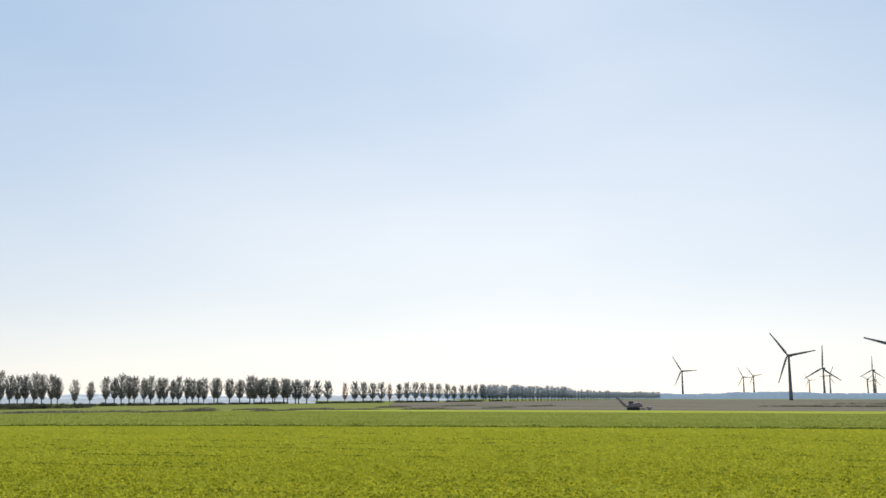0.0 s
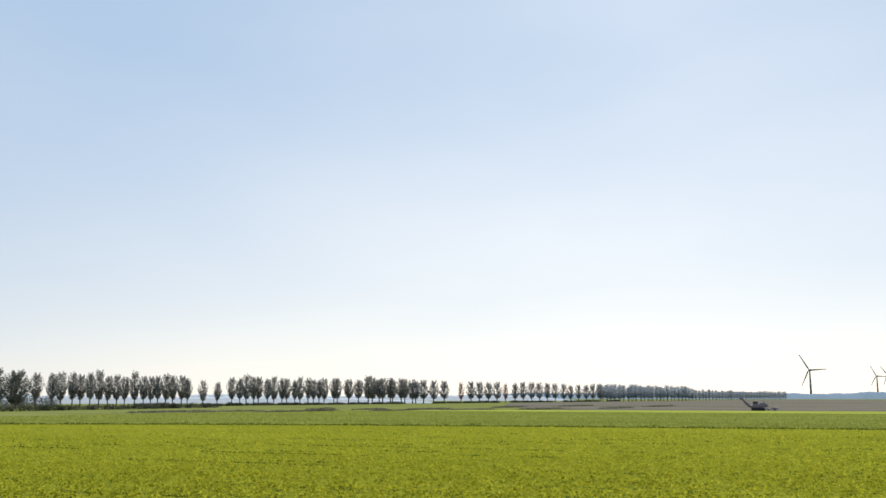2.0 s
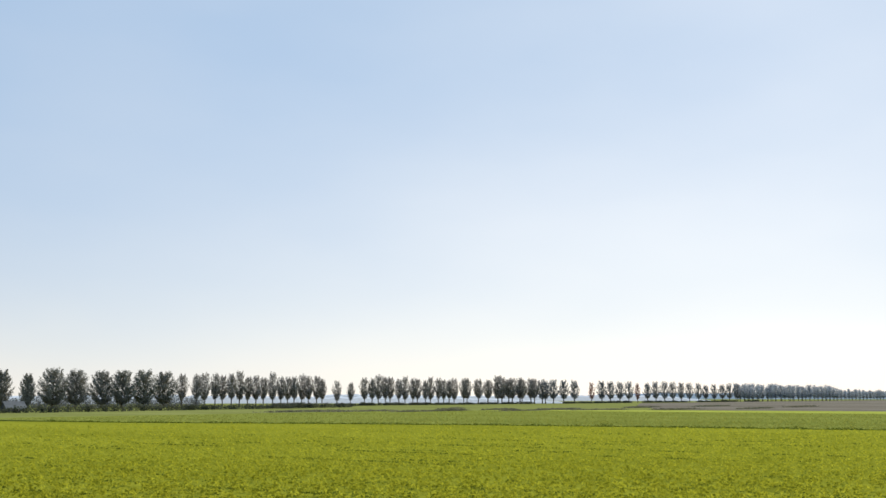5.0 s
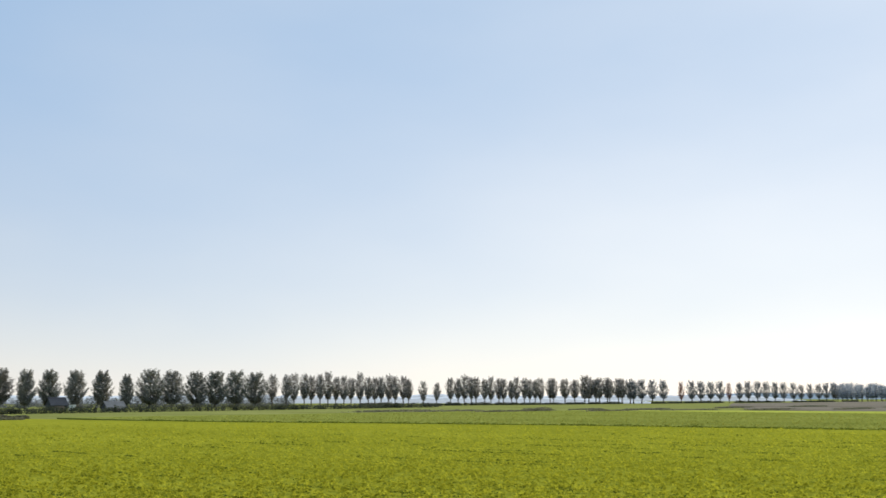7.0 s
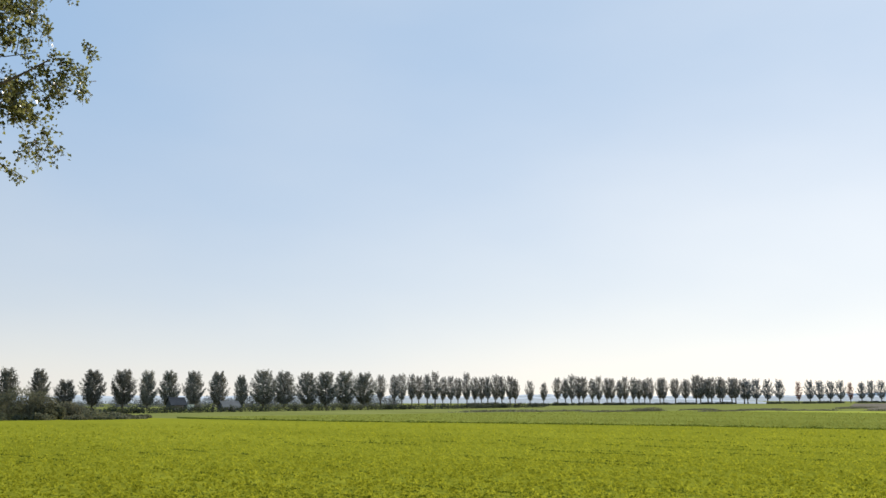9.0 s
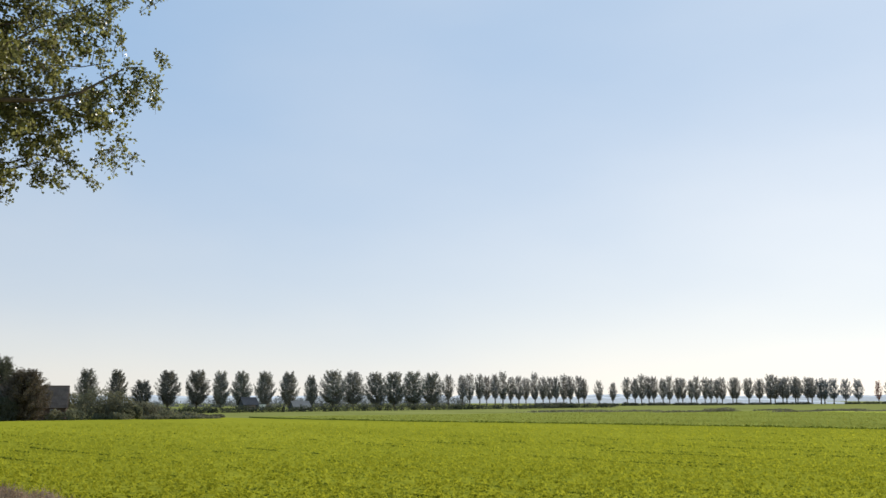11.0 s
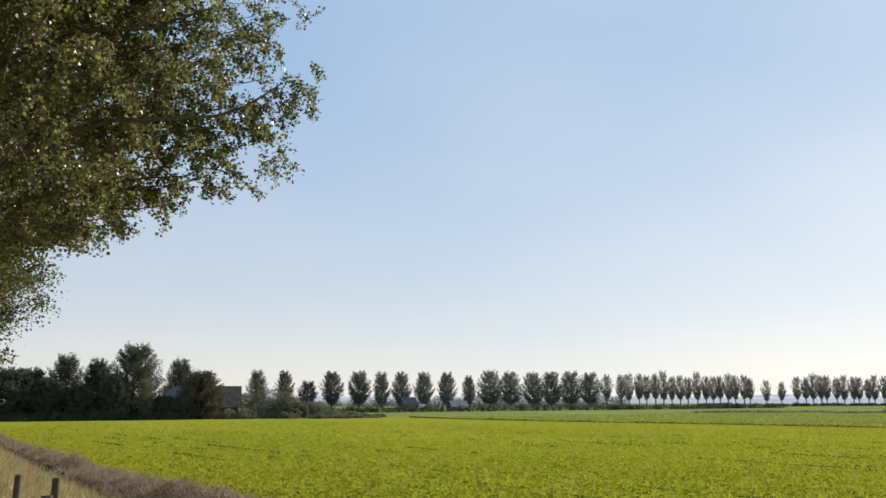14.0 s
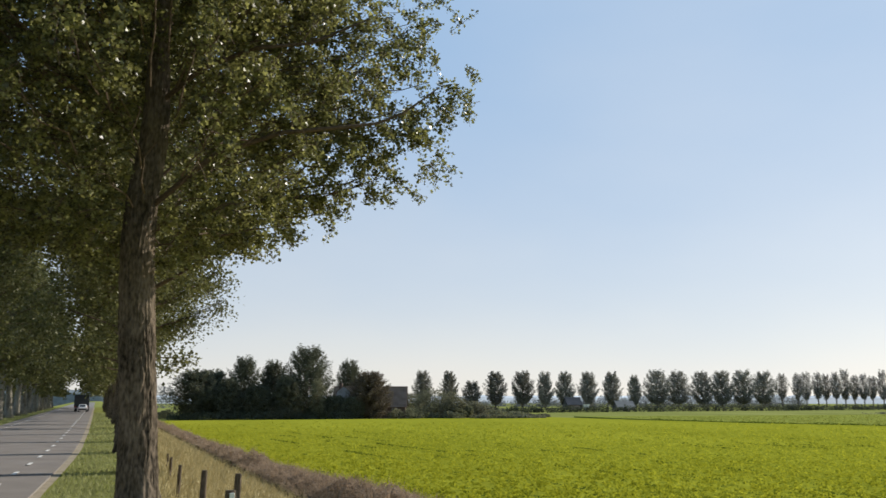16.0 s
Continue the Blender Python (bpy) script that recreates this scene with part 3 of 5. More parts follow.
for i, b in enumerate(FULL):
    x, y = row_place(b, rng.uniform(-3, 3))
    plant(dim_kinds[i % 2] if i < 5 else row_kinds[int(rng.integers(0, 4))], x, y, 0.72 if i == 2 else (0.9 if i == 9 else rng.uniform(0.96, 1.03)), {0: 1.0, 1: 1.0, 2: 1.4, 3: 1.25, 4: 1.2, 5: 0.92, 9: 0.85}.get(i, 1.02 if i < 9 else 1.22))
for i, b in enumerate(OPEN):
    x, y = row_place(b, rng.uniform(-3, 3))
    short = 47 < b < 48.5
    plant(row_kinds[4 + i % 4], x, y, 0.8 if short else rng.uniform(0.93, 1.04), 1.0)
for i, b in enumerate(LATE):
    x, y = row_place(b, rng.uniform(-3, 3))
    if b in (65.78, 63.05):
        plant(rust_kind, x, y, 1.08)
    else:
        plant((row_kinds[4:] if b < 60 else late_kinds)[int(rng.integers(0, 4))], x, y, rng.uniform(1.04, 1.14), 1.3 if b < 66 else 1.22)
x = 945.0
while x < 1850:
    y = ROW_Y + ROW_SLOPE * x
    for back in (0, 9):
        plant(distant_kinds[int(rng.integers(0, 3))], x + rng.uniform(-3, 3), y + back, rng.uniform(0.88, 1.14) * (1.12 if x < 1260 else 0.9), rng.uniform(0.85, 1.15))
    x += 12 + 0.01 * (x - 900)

# ---- the farm among its trees ----


def at_bearing(bearing, d):
    return d * math.sin(radians(bearing)), d * math.cos(radians(bearing))


def egg(k):
    return math.sin(math.pi * (0.2 + 0.72 * k)) ** 0.7


def farm_tree(label, bearing, d, height, reach, seed, mat, clear=0.8, rise=25, shape=dome, thick=1.0):
    x, y = at_bearing(bearing, d)
    ob = sprayed_tree("farm_tree", label, seed, height, clear, reach, int(260 * thick), 66, 0.29, mat, rise, 0.38, shape, "trees round the farm", 0.35)
    ob.matrix_basis = pose(x, y, SOIL, 0, 0, seed * 40)
    return ob


farm_tree("broad dark-green tree with a low rounded crown by the farm", 3.5, 203, 10.5, 6.2, 1, M_FARMLEAF, 1.6, 10)
farm_tree("broad dark-green tree with a low rounded crown by the farm", 4.6, 207, 10.6, 5.2, 21, M_FARMLEAF, 0.8, 15)
farm_tree("tall dark-green tree with a pointed crown by the farm", 6.35, 206, 13.4, 4.7, 2, M_FARMLEAF, 0.8, 40, egg)
farm_tree("narrow dark-green tree with a pointed crown by the farm", 8.05, 209, 12.7, 4.0, 3, M_FARMLEAF, 0.8, 40, egg)
farm_tree("tallest dark-green tree with a heavy crown by the farm", 10.1, 204, 15.8, 7.0, 4, M_FARMLEAF, 0.5, 30, egg, 1.6)
farm_tree("dense dark-green tree with a flat top behind the house", 12.65, 232, 13.8, 4.0, 6, M_FARMLEAF, 1.0, 45, fan)
farm_tree("rounded bronze-leaved tree in front of the house", 13.9, 201, 10.1, 5.6, 7, M_BROWNLEAF, 0.6, 15, dome, 1.3)
farm_tree("low dark-green tree between the taller farm trees", 5.4, 201, 8.5, 3.6, 8, M_FARMLEAF, 0.4, 15)
farm_tree("low dark-green tree between the taller farm trees", 7.2, 200, 7.0, 3.8, 9, M_FARMLEAF, 0.4, 15)
farm_tree("low dark-green tree between the taller farm trees", 9.0, 199, 9.2, 3.8, 10, M_FARMLEAF, 0.4, 15)
farm_tree("low dark-green tree between the taller farm trees", 11.8, 200, 4.8, 3.4, 11, M_FARMLEAF, 0.4, 15)
farm_tree("low dark-green tree between the taller farm trees", 12.9, 199, 4.6, 3.0, 12, M_FARMLEAF, 0.4, 15)


slim = sprayed_tree("farm_tree", "slim pale-green young tree before the farm's tall trees", 31, 8.5, 1.6, 1.9, 60, 40, 0.26, M_HEDGE, 45, 0.4, egg, "trees round the farm", 0.12)
x, y = at_bearing(10.75, 196.5)
slim.matrix_basis = pose(x, y, SOIL)


def bush(label, x, y, wide, high, seed, mat=None, deep=None, name="bush", size=0.4, count=1500, base=SOIL, group="", category="bush"):
    """A shrub of several rounded leaf clumps."""
    r = np.random.default_rng(seed)
    deep = deep or wide
    blobs = int(np.clip(2.2 * wide * deep / (high * high), 5, 16))
    clumps = []
    for k in range(blobs):
        rad = high * r.uniform(0.32, 0.55)
        rad = min(rad, 0.48 * wide, 0.48 * deep)
        cx, cy = r.uniform(-1, 1) * (wide / 2 - rad), r.uniform(-1, 1) * (deep / 2 - rad)
        cz = (high - rad) * (1 - 0.75 * (2 * cx / wide) ** 2) * (1.0 if k == 0 else r.uniform(0.25, 1.0))
        q = r.normal(size=(count // blobs, 3))
        q /= np.linalg.norm(q, axis=1)[:, None]
        lump = np.array([1 + 0.3 * noise.noise(Vector(u * 2.0) + Vector((seed * 3.1, k, 0))) for u in q])[:, None]
        q *= rad * lump * r.uniform(0.55, 1.05, len(q))[:, None] ** 0.5
        clumps.append(q + (cx, cy, cz))
    p = np.concatenate(clumps)
    if max(wide, deep) > 3.4 * high:
        # long and low: one even bank
        p = r.normal(size=(count, 3))
        p /= np.linalg.norm(p, axis=1)[:, None]
        p *= r.random(count)[:, None] ** 0.4
        lump = np.array([0.92 + 0.4 * noise.noise(Vector((q[0] * wide * 0.3, q[1] * deep * 0.3, seed * 3.1))) for q in p])[:, None]
        p = np.sign(p) * np.abs(p) ** 0.75 * lump * np.array((wide / 2, deep / 2, high))
    p[:, 2] = np.abs(p[:, 2])
    ob = part(name, leaves(name, p, size, mat or M_HEDGE, r, 0.8), mat or M_HEDGE)
    ob.matrix_basis = pose(x, y, base, 0, 0, 0)
    return tagged(ob, label, category, group)


r = np.random.default_rng(12)
for i, (b, d, w, h) in enumerate(((17.55, 209, 8, 7.0), (18.95, 206, 8, 6.0), (19.5, 205, 6, 3.6), (20.45, 210, 8, 4.0), (21.7, 206, 6, 2.4), (22.7, 209, 5, 1.8),
                                  (23.6, 212, 4, 1.2), (16.5, 200, 6, 2.6), (15.4, 199, 5, 2.3), (24.4, 216, 4, 1.0), (2.4, 214, 9, 2.2), (1.2, 218, 9, 2.0),
                                  (17.9, 203, 5, 1.6), (21.0, 201, 6, 1.3), (22.3, 202, 5, 1.0), (4.5, 199, 9, 2.0), (6.5, 198, 9, 2.2), (8.4, 197, 9, 2.2), (10.6, 198, 9, 2.0), (12.4, 198, 8, 1.8), (2.9, 200, 7, 1.6), (19.0, 202, 6, 1.9), (16.2, 216, 8, 5.8), (23.2, 204, 4, 0.9), (24.2, 206, 4, 0.7))):
    x, y = at_bearing(b, d)
    bush("grey-green shrub at the edge of the crop field", x, y, w, h, 100 + i, M_DARKHEDGE if b < 13 else None, group="shrubs at the field's edge", count=5200 if h > 3 else 1500, size=0.3)
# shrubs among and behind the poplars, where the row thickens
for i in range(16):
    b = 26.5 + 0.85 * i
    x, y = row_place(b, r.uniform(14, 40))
    bush("shrub behind the poplar row, blue-grey in the haze", x, y, r.uniform(9, 14), r.uniform(3.2, 6.5), 400 + i, M_HAZEBUSH, group="shrubs behind the poplars", count=1200, size=0.5)
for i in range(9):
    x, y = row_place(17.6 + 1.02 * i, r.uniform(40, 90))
    bush("shrub behind the poplar row, blue-grey in the haze", x, y, r.uniform(9, 16), r.uniform(3.0, 5.2), 430 + i, M_HAZEBUSH, group="shrubs behind the poplars", count=1000, size=0.5)
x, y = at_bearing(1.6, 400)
bush("hazy grey-green clump of trees far behind the farm", x, y, 17, 10, 460, M_HAZEBUSH, count=1400, size=0.6, name="tree_clump", category="trees")
# hedge pieces under the long row
x = 66.0
i = 0
while x < 960:
    w = r.uniform(14, 26)
    if x < 330 or r.random() < 0.75:
        bush("low dark hedge along the foot of the poplar row", x + w / 2, (250 + (x - 18) * 0.12 if x < 300 else ROW_Y - 12 + ROW_SLOPE * x), w * 1.15,
             r.uniform(2.0, 2.7) if x < 300 else r.uniform(1.4, 2.0), 200 + i, M_DARKHEDGE, deep=4, name="hedge", size=0.42, count=1900, group="hedges under the poplars", category="hedge")
    x += w
    i += 1
for i, (b, d, w, h) in enumerate(((52.5, 285, 34, 0.55), (49, 292, 40, 0.5), (54.6, 300, 18, 1.2), (57.5, 330, 26, 0.5), (45.5, 300, 40, 0.45), (61, 345, 40, 0.5), (66, 420, 40, 0.5), (63.5, 330, 44, 0.4), (68, 355, 50, 0.5), (70, 470, 60, 0.6), (72.5, 390, 50, 0.5), (75, 460, 60, 0.6), (59, 305, 36, 0.4),
                                  (92.2, 470, 60, 0.8), (94.6, 470, 50, 0.8), (90.0, 470, 40, 0.6), (93.5, 640, 60, 1.0), (95.5, 640, 40, 1.0))):
    x, y = at_bearing(b, d)
    h += 0.3
    ob = bush("low dark ridge of weeds along a field ditch", x, y, 5 if b > 80 else w, h, 300 + i, deep=w if b > 80 else 5, name="weed_bank", size=0.4, count=1400, group="weed banks", category="weeds")
    ob["kind"] = "stuff"


def house(x, y, turn):
    ob = thing("farmhouse", "brick farmhouse with a steep dark tiled roof, half hidden by trees", "house", pose(x, y, SOIL, 0, 0, turn))
    part("wall", Shape().add([(-8.5, -4, 0), (8.5, -4, 0), (8.5, 4, 0), (-8.5, 4, 0), (-8.5, -4, 2.9), (8.5, -4, 2.9), (8.5, 4, 2.9), (-8.5, 4, 2.9), (-8.5, 0, 7.1), (8.5, 0, 7.1)],
                             [(0, 1, 5, 4), (1, 2, 6, 9, 5), (2, 3, 7, 6), (3, 0, 4, 8, 7)]), M_BRICK, ob)
    for s in (-1, 1):
        steps = []
        for k in range(16):
            steps += [(s * 4.5 * (1 - k / 16), 2.6 + 4.75 * k / 16), (s * 4.5 * (1 - k / 16), 2.72 + 4.75 * k / 16)]
        steps.append((0, 7.42))
        part("roof", Shape().add([(x, y, z) for y, z in steps for x in (-8.9, 8.9)], [(2 * k, 2 * k + 1, 2 * k + 3, 2 * k + 2) for k in range(len(steps) - 1)]), M_ROOF, ob)
    part("ridge", Shape().tube([(-8.9, 0, 7.42), (8.9, 0, 7.42)], [0.16, 0.16], 8), M_ROOF, ob)
    part("chimney", Shape().box(-7.6, -6.8, -0.4, 0.4, 6.2, 8.3, 0.04), M_BRICK, ob, "brick chimney")
    for wx in (-6, -2.5, 2.2, 6.0):
        f = Shape()
        f.box(wx - 0.65, wx + 0.65, -4.08, -3.97, 0.8, 0.9).box(wx - 0.65, wx + 0.65, -4.08, -3.97, 2.2, 2.3).box(wx - 0.65, wx - 0.55, -4.08, -3.97, 0.9, 2.2)
        f.box(wx + 0.55, wx + 0.65, -4.08, -3.97, 0.9, 2.2).box(wx - 0.03, wx + 0.03, -4.07, -3.98, 0.9, 2.2)
        w = part("window", f, M_WHITEPAINT, ob, "white-framed window")
        part("pane", Shape().box(wx - 0.55, wx + 0.55, -4.03, -4.005, 0.9, 2.2), M_GLASS, w)
    part("door", Shape().box(-0.5, 0.5, -4.06, -3.99, 0.0, 2.1, 0.01), M_WHITEPAINT, ob, "white door")
    return ob


def shed(x, y, turn, length, wide, eave, ridge, label, cover=M_SHEDROOF):
    ob = thing("shed", label, "shed", pose(x, y, SOIL, 0, 0, turn))
    a, b = length / 2, wide / 2
    part("wall", Shape().add([(-a, -b, 0), (a, -b, 0), (a, b, 0), (-a, b, 0), (-a, -b, eave), (a, -b, eave), (a, b, eave), (-a, b, eave), (-a, 0, ridge), (a, 0, ridge)],
                             [(0, 1, 5, 4), (1, 2, 6, 9, 5), (2, 3, 7, 6), (3, 0, 4, 8, 7)]), M_SHED, ob)
    for s in (-1, 1):
        part("roof", Shape().add([(-a - 0.4, s * (b + 0.5), eave - 0.1), (a + 0.4, s * (b + 0.5), eave - 0.1), (a + 0.4, 0, ridge + 0.12), (-a - 0.4, 0, ridge + 0.12),
                                  (-a - 0.4, s * (b + 0.5), eave - 0.25), (a + 0.4, s * (b + 0.5), eave - 0.25)], [(0, 1, 2, 3), (0, 4, 5, 1)]), cover, ob, "sheet roof")
    part("door", Shape().box(-1.8, 1.8, -b - 0.06, -b + 0.02, 0, eave * 0.85, 0.02), M_DARKMETAL, ob, "dark sliding door")
    return ob


x, y = at_bearing(13.95, 214)
farmhouse = house(x, y, -18)
farmhouse.scale = (0.95, 0.95, 0.94)
x, y = at_bearing(12.3, 206)
annex = thing("farm_annex", "small pale-gabled annex with a tiled roof between the farm trees", "house", pose(x, y, SOIL, 0, 0, -12))
part("wall", Shape().add([(-1.5, -2.5, 0), (1.5, -2.5, 0), (1.5, 2.5, 0), (-1.5, 2.5, 0), (-1.5, -2.5, 5.8), (1.5, -2.5, 5.8), (1.5, 2.5, 5.8), (-1.5, 2.5, 5.8), (0, -2.5, 7.0), (0, 2.5, 7.0)],
                         [(0, 1, 5, 8, 4), (1, 2, 6, 5), (2, 3, 7, 9, 6), (3, 0, 4, 7)]), M_GREYPLASTER, annex, "pale plastered gable wall")
for side in (-1, 1):
    part("roof", Shape().add([(side * 1.8, -2.7, 5.56), (side * 1.8, 2.7, 5.56), (0, 2.7, 7.05), (0, -2.7, 7.05), (side * 1.8, -2.7, 5.7), (side * 1.8, 2.7, 5.7), (0, 2.7, 7.2), (0, -2.7, 7.2)],
                             [(0, 1, 2, 3), (4, 5, 6, 7), (0, 1, 5, 4), (0, 3, 7, 4), (1, 2, 6, 5)]), M_ROOF, annex, "tiled roof")
for b, d, ln, w, e, rg, cover, label in ((26.25, 356, 5.6, 5.0, 1.9, 4.5, M_SHEDROOF, "dark steep-roofed shed behind the poplar row"), (29.3, 338, 6.2, 5.2, 1.1, 3.2, M_PALEROOF, "low dark shed with a pale sheet roof behind the poplars")):
    x, y = at_bearing(b, d)
    shed(x, y, -b + 24, ln, w, e, rg, label, cover)
x, y = at_bearing(27.1, 338)
hut = thing("hut", "small white hut under the poplars", "shed", pose(x, y, SOIL, 0, 0, -27))
part("wall", Shape().box(-1.1, 1.1, -1, 1, 0, 2.2, 0.03), M_PLASTER, hut)
part("roof", Shape().box(-1.3, 1.3, -1.2, 1.2, 2.2, 2.4, 0.03), M_SHEDROOF, hut)

# ---- the avenue along the road ----


def big_stem(z):
    """How far the big tree's trunk leans at a height."""
    return float(np.interp(z, (0, 0.65, 1.85, 2.85, 3.4, 4.5, 5.4, 6.3, 6.9, 7.5, 8.1, 9.4, 22), (0.07, 0.035, 0, -0.07, -0.1, -0.16, -0.18, -0.135, -0.05, 0.03, 0.065, 0.05, 0.3)))


def big_girth(z):
    """The big trunk's radius at a height, above the flare."""
    return float(np.interp(z, (0, 2, 3.4, 5.1, 6.9, 8.1, 9.4, 10.6, 22), (0.39, 0.385, 0.37, 0.35, 0.31, 0.285, 0.225, 0.195, 0.03)))


def bark_trunk(sides=110):
    """A thick trunk with deeply furrowed bark and a flared foot."""
    s = Shape()
    zs = [-0.3 + 0.1 * i for i in range(100)] + [9.8 + 0.8 * i for i in range(14)]
    pts, rad = [], []
    for z in zs:
        pts.append((big_stem(z), 0, z))
        rad.append(big_girth(z) * (1 + 0.32 * math.exp(-max(0, z) / 0.45)))
    n = len(zs)
    verts = []
    for p, r, z in zip(pts, rad, zs):
        for q in range(sides):
            a = 2 * math.pi * q / sides
            b = a + 0.22 * noise.noise(Vector((a, z * 0.8, 4.0))) + 0.1 * noise.noise(Vector((math.cos(a) * 3, math.sin(a) * 3, z * 2.6)))
            w = 1 - abs(noise.noise(Vector((math.cos(b) * 4.2, math.sin(b) * 4.2, z * 1.7)))) * 3.0
            plate = 1 - abs(noise.noise(Vector((math.cos(b) * 9, math.sin(b) * 9, z * 5.5 + 9)))) * 2.4
            lobe = 0.09 * math.sin(b * 5 + 1.0) * math.exp(-max(0, z) / 0.55)
            rr = r * (1 - 0.07 * max(0, w) - 0.035 * max(0, plate) + 0.03 * noise.noise(Vector((math.cos(a), math.sin(a), z * 0.4))) + lobe)
            verts.append((p[0] + rr * math.cos(a), p[1] + rr * math.sin(a), p[2]))
    s.add(verts, [(i * sides + q, i * sides + (q + 1) % sides, (i + 1) * sides + (q + 1) % sides, (i + 1) * sides + q) for i in range(n - 1) for q in range(sides)])
    return s


CROWN = ((1.6, 5.1), (3.3, 5.32), (4.2, 5.58), (4.7, 5.98), (5.2, 6.42), (6.3, 6.68), (6.65, 7.0), (6.65, 7.7), (6.75, 8.3), (7.65, 8.8), (7.85, 9.4), (7.65, 9.8),
         (6.3, 10.15), (6.2, 10.6), (7.2, 10.9), (7.1, 11.7), (6.9, 13.0), (5.6, 17.0), (3.4, 20.5), (0.3, 22.5))


def crown_edge(z, a):
    """How far the big tree's lobed crown reaches at a height, in a direction."""
    u = Vector((math.cos(a), math.sin(a), 0))
    base = float(np.interp(z, [q[1] for q in CROWN], [q[0] for q in CROWN]))
    # the crown is shallower on its corner away from the row
    base *= 1 - 0.36 * max(0, -u.y) * max(0, u.x)
    p = u * base + Vector((0, 0, z))
    side = 0.35 + 0.65 * abs(u.y)
    return base + side * (0.7 * noise.noise(p * 0.6) + 0.55 * noise.noise(p * 1.4)) - 0.12


def near_profile(k):
    return (0.66 + 0.34 * math.sin(math.pi * min(1, 0.12 + 0.95 * k))) * (1 - 0.3 * max(0, k - 0.6) / 0.4)


rng_near = np.random.default_rng(9)
near_limbs = [[(-0.08, 0, 6.0), (1.2, -0.9, 7.1), (2.43, -1.7, 7.46), (3.56, -1.9, 7.62), (4.32, -1.9, 7.77), (4.86, -1.9, 8.03), (5.32, -1.9, 8.39), (5.68, -1.9, 8.7)],
              [(0.05, 0, 8.3), (0.9, -0.8, 8.95), (1.93, -1.5, 9.25), (3.04, -1.5, 9.49), (3.78, -1.5, 9.92), (4.42, -1.5, 10.27)]]


def on_limb(p):
    """True where leaves would hang over one of the two long bare limbs, on the side away from the row."""
    for limb in near_limbs:
        deep = limb[3][1]
        if p.y > deep + 0.5:
            continue
        f = (19.6 + deep) / (19.6 + p.y)
        x, z = p.x * f, 2.26 + (p.z - 2.26) * f
        if limb[1][0] + 0.3 < x < limb[-1][0] - 0.1 and abs(z - float(np.interp(x, [q[0] for q in limb], [q[2] for q in limb]))) < 0.36:
            return True
    return False


wood = Shape()


def bunch(rng, p, u, twigs, per, fringe, out):
    """A bunch of short drooping twigs with their leaves."""
    way = (u * 0.8 + Vector(rng.normal(size=3) * 0.45) + Vector((0, 0, -0.35 if p.z < 9 else 0.1))).normalized()
    root = p - way * 0.25
    for _ in range(twigs):
        d = (way + Vector(rng.normal(size=3) * 0.6)).normalized() * rng.uniform(0.25, 0.52)
        tip = root + d + Vector((0, 0, -0.08))
        if fringe:
            wood.tube([root, root.lerp(tip, 0.5) + Vector((0, 0, 0.03)), tip], [0.007, 0.006, 0.004], 3, caps=False)
        n = int(rng.integers(per - 4, per + 5))
        w = rng.random(n)[:, None] ** 0.75
        line = np.array(root) + np.array(d) * w - np.array((0, 0, 0.08)) * w ** 2
        out.append(line + np.clip(rng.normal(size=(n, 3)), -1.7, 1.7) * 0.06)


def clear_of_stem(p):
    return p.y > 0 or abs(p.x - big_stem(p.z)) > 0.5 or p.z > 9.0


def bough(rng, end, count, twigs, per, out):
    """One bough from the trunk to its end on the outside of the crown, with bunches of leaves round its outer part."""
    r, u = math.hypot(end.x, end.y), Vector((end.x, end.y, 0)).normalized()
    zt = max(5.0 + 0.5 * rng.random(), end.z - r * rng.uniform(0.25, 0.6))
    p0 = Vector((big_stem(zt), 0, zt))
    p1 = u * r * 0.55 + Vector((0, 0, zt + (end.z - zt) * 0.75 + 0.3)) + Vector(rng.normal(size=3) * 0.25)
    pts = [p0 * (1 - k) ** 2 + p1 * 2 * k * (1 - k) + end * k ** 2 + Vector(rng.normal(size=3) * 0.06) for k in (0.45, 0.54, 0.63, 0.72, 0.8)]
    wood.tube(pts, [0.02, 0.018, 0.015, 0.012, 0.008], 4, caps=False)
    for i in range(count):
        k = 0.38 + 0.62 * (i + rng.random()) / count
        q = p0 * (1 - k) ** 2 + p1 * 2 * k * (1 - k) + end * k ** 2
        p = q + Vector(np.clip(rng.normal(size=3), -1.6, 1.6) * (0.2 + 0.42 * (1 - k) ** 0.7))
        if p.z < 7.4 and (k < 0.5 or rng.random() < 0.2):
            continue
        if on_limb(p) or not clear_of_stem(p) or math.hypot(p.x, p.y) > crown_edge(p.z, math.atan2(p.y, p.x)) + 0.05:
            continue
        if rng.random() < 0.3:
            wood.tube([q, q.lerp(p, 0.6) + Vector((0, 0, 0.05)), p], [0.011, 0.008, 0.005], 3, caps=False)
        bunch(rng, p, u, twigs, per, k > 0.75, out)


# the ends of the boughs that reach out over the field: out from the trunk, height
FIELDWARD = ((7.6, 9.3), (7.35, 9.65), (6.7, 8.6), (6.4, 7.9), (6.3, 7.3), (6.85, 10.9), (6.5, 10.75), (7.0, 9.45), (6.75, 8.85), (6.7, 10.0), (6.25, 8.3), (6.1, 7.25), (6.0, 7.75), (5.35, 6.9), (4.75, 6.5), (4.2, 6.05), (3.3, 5.75), (2.4, 5.6), (6.6, 11.4), (6.4, 12.0), (5.6, 10.6))


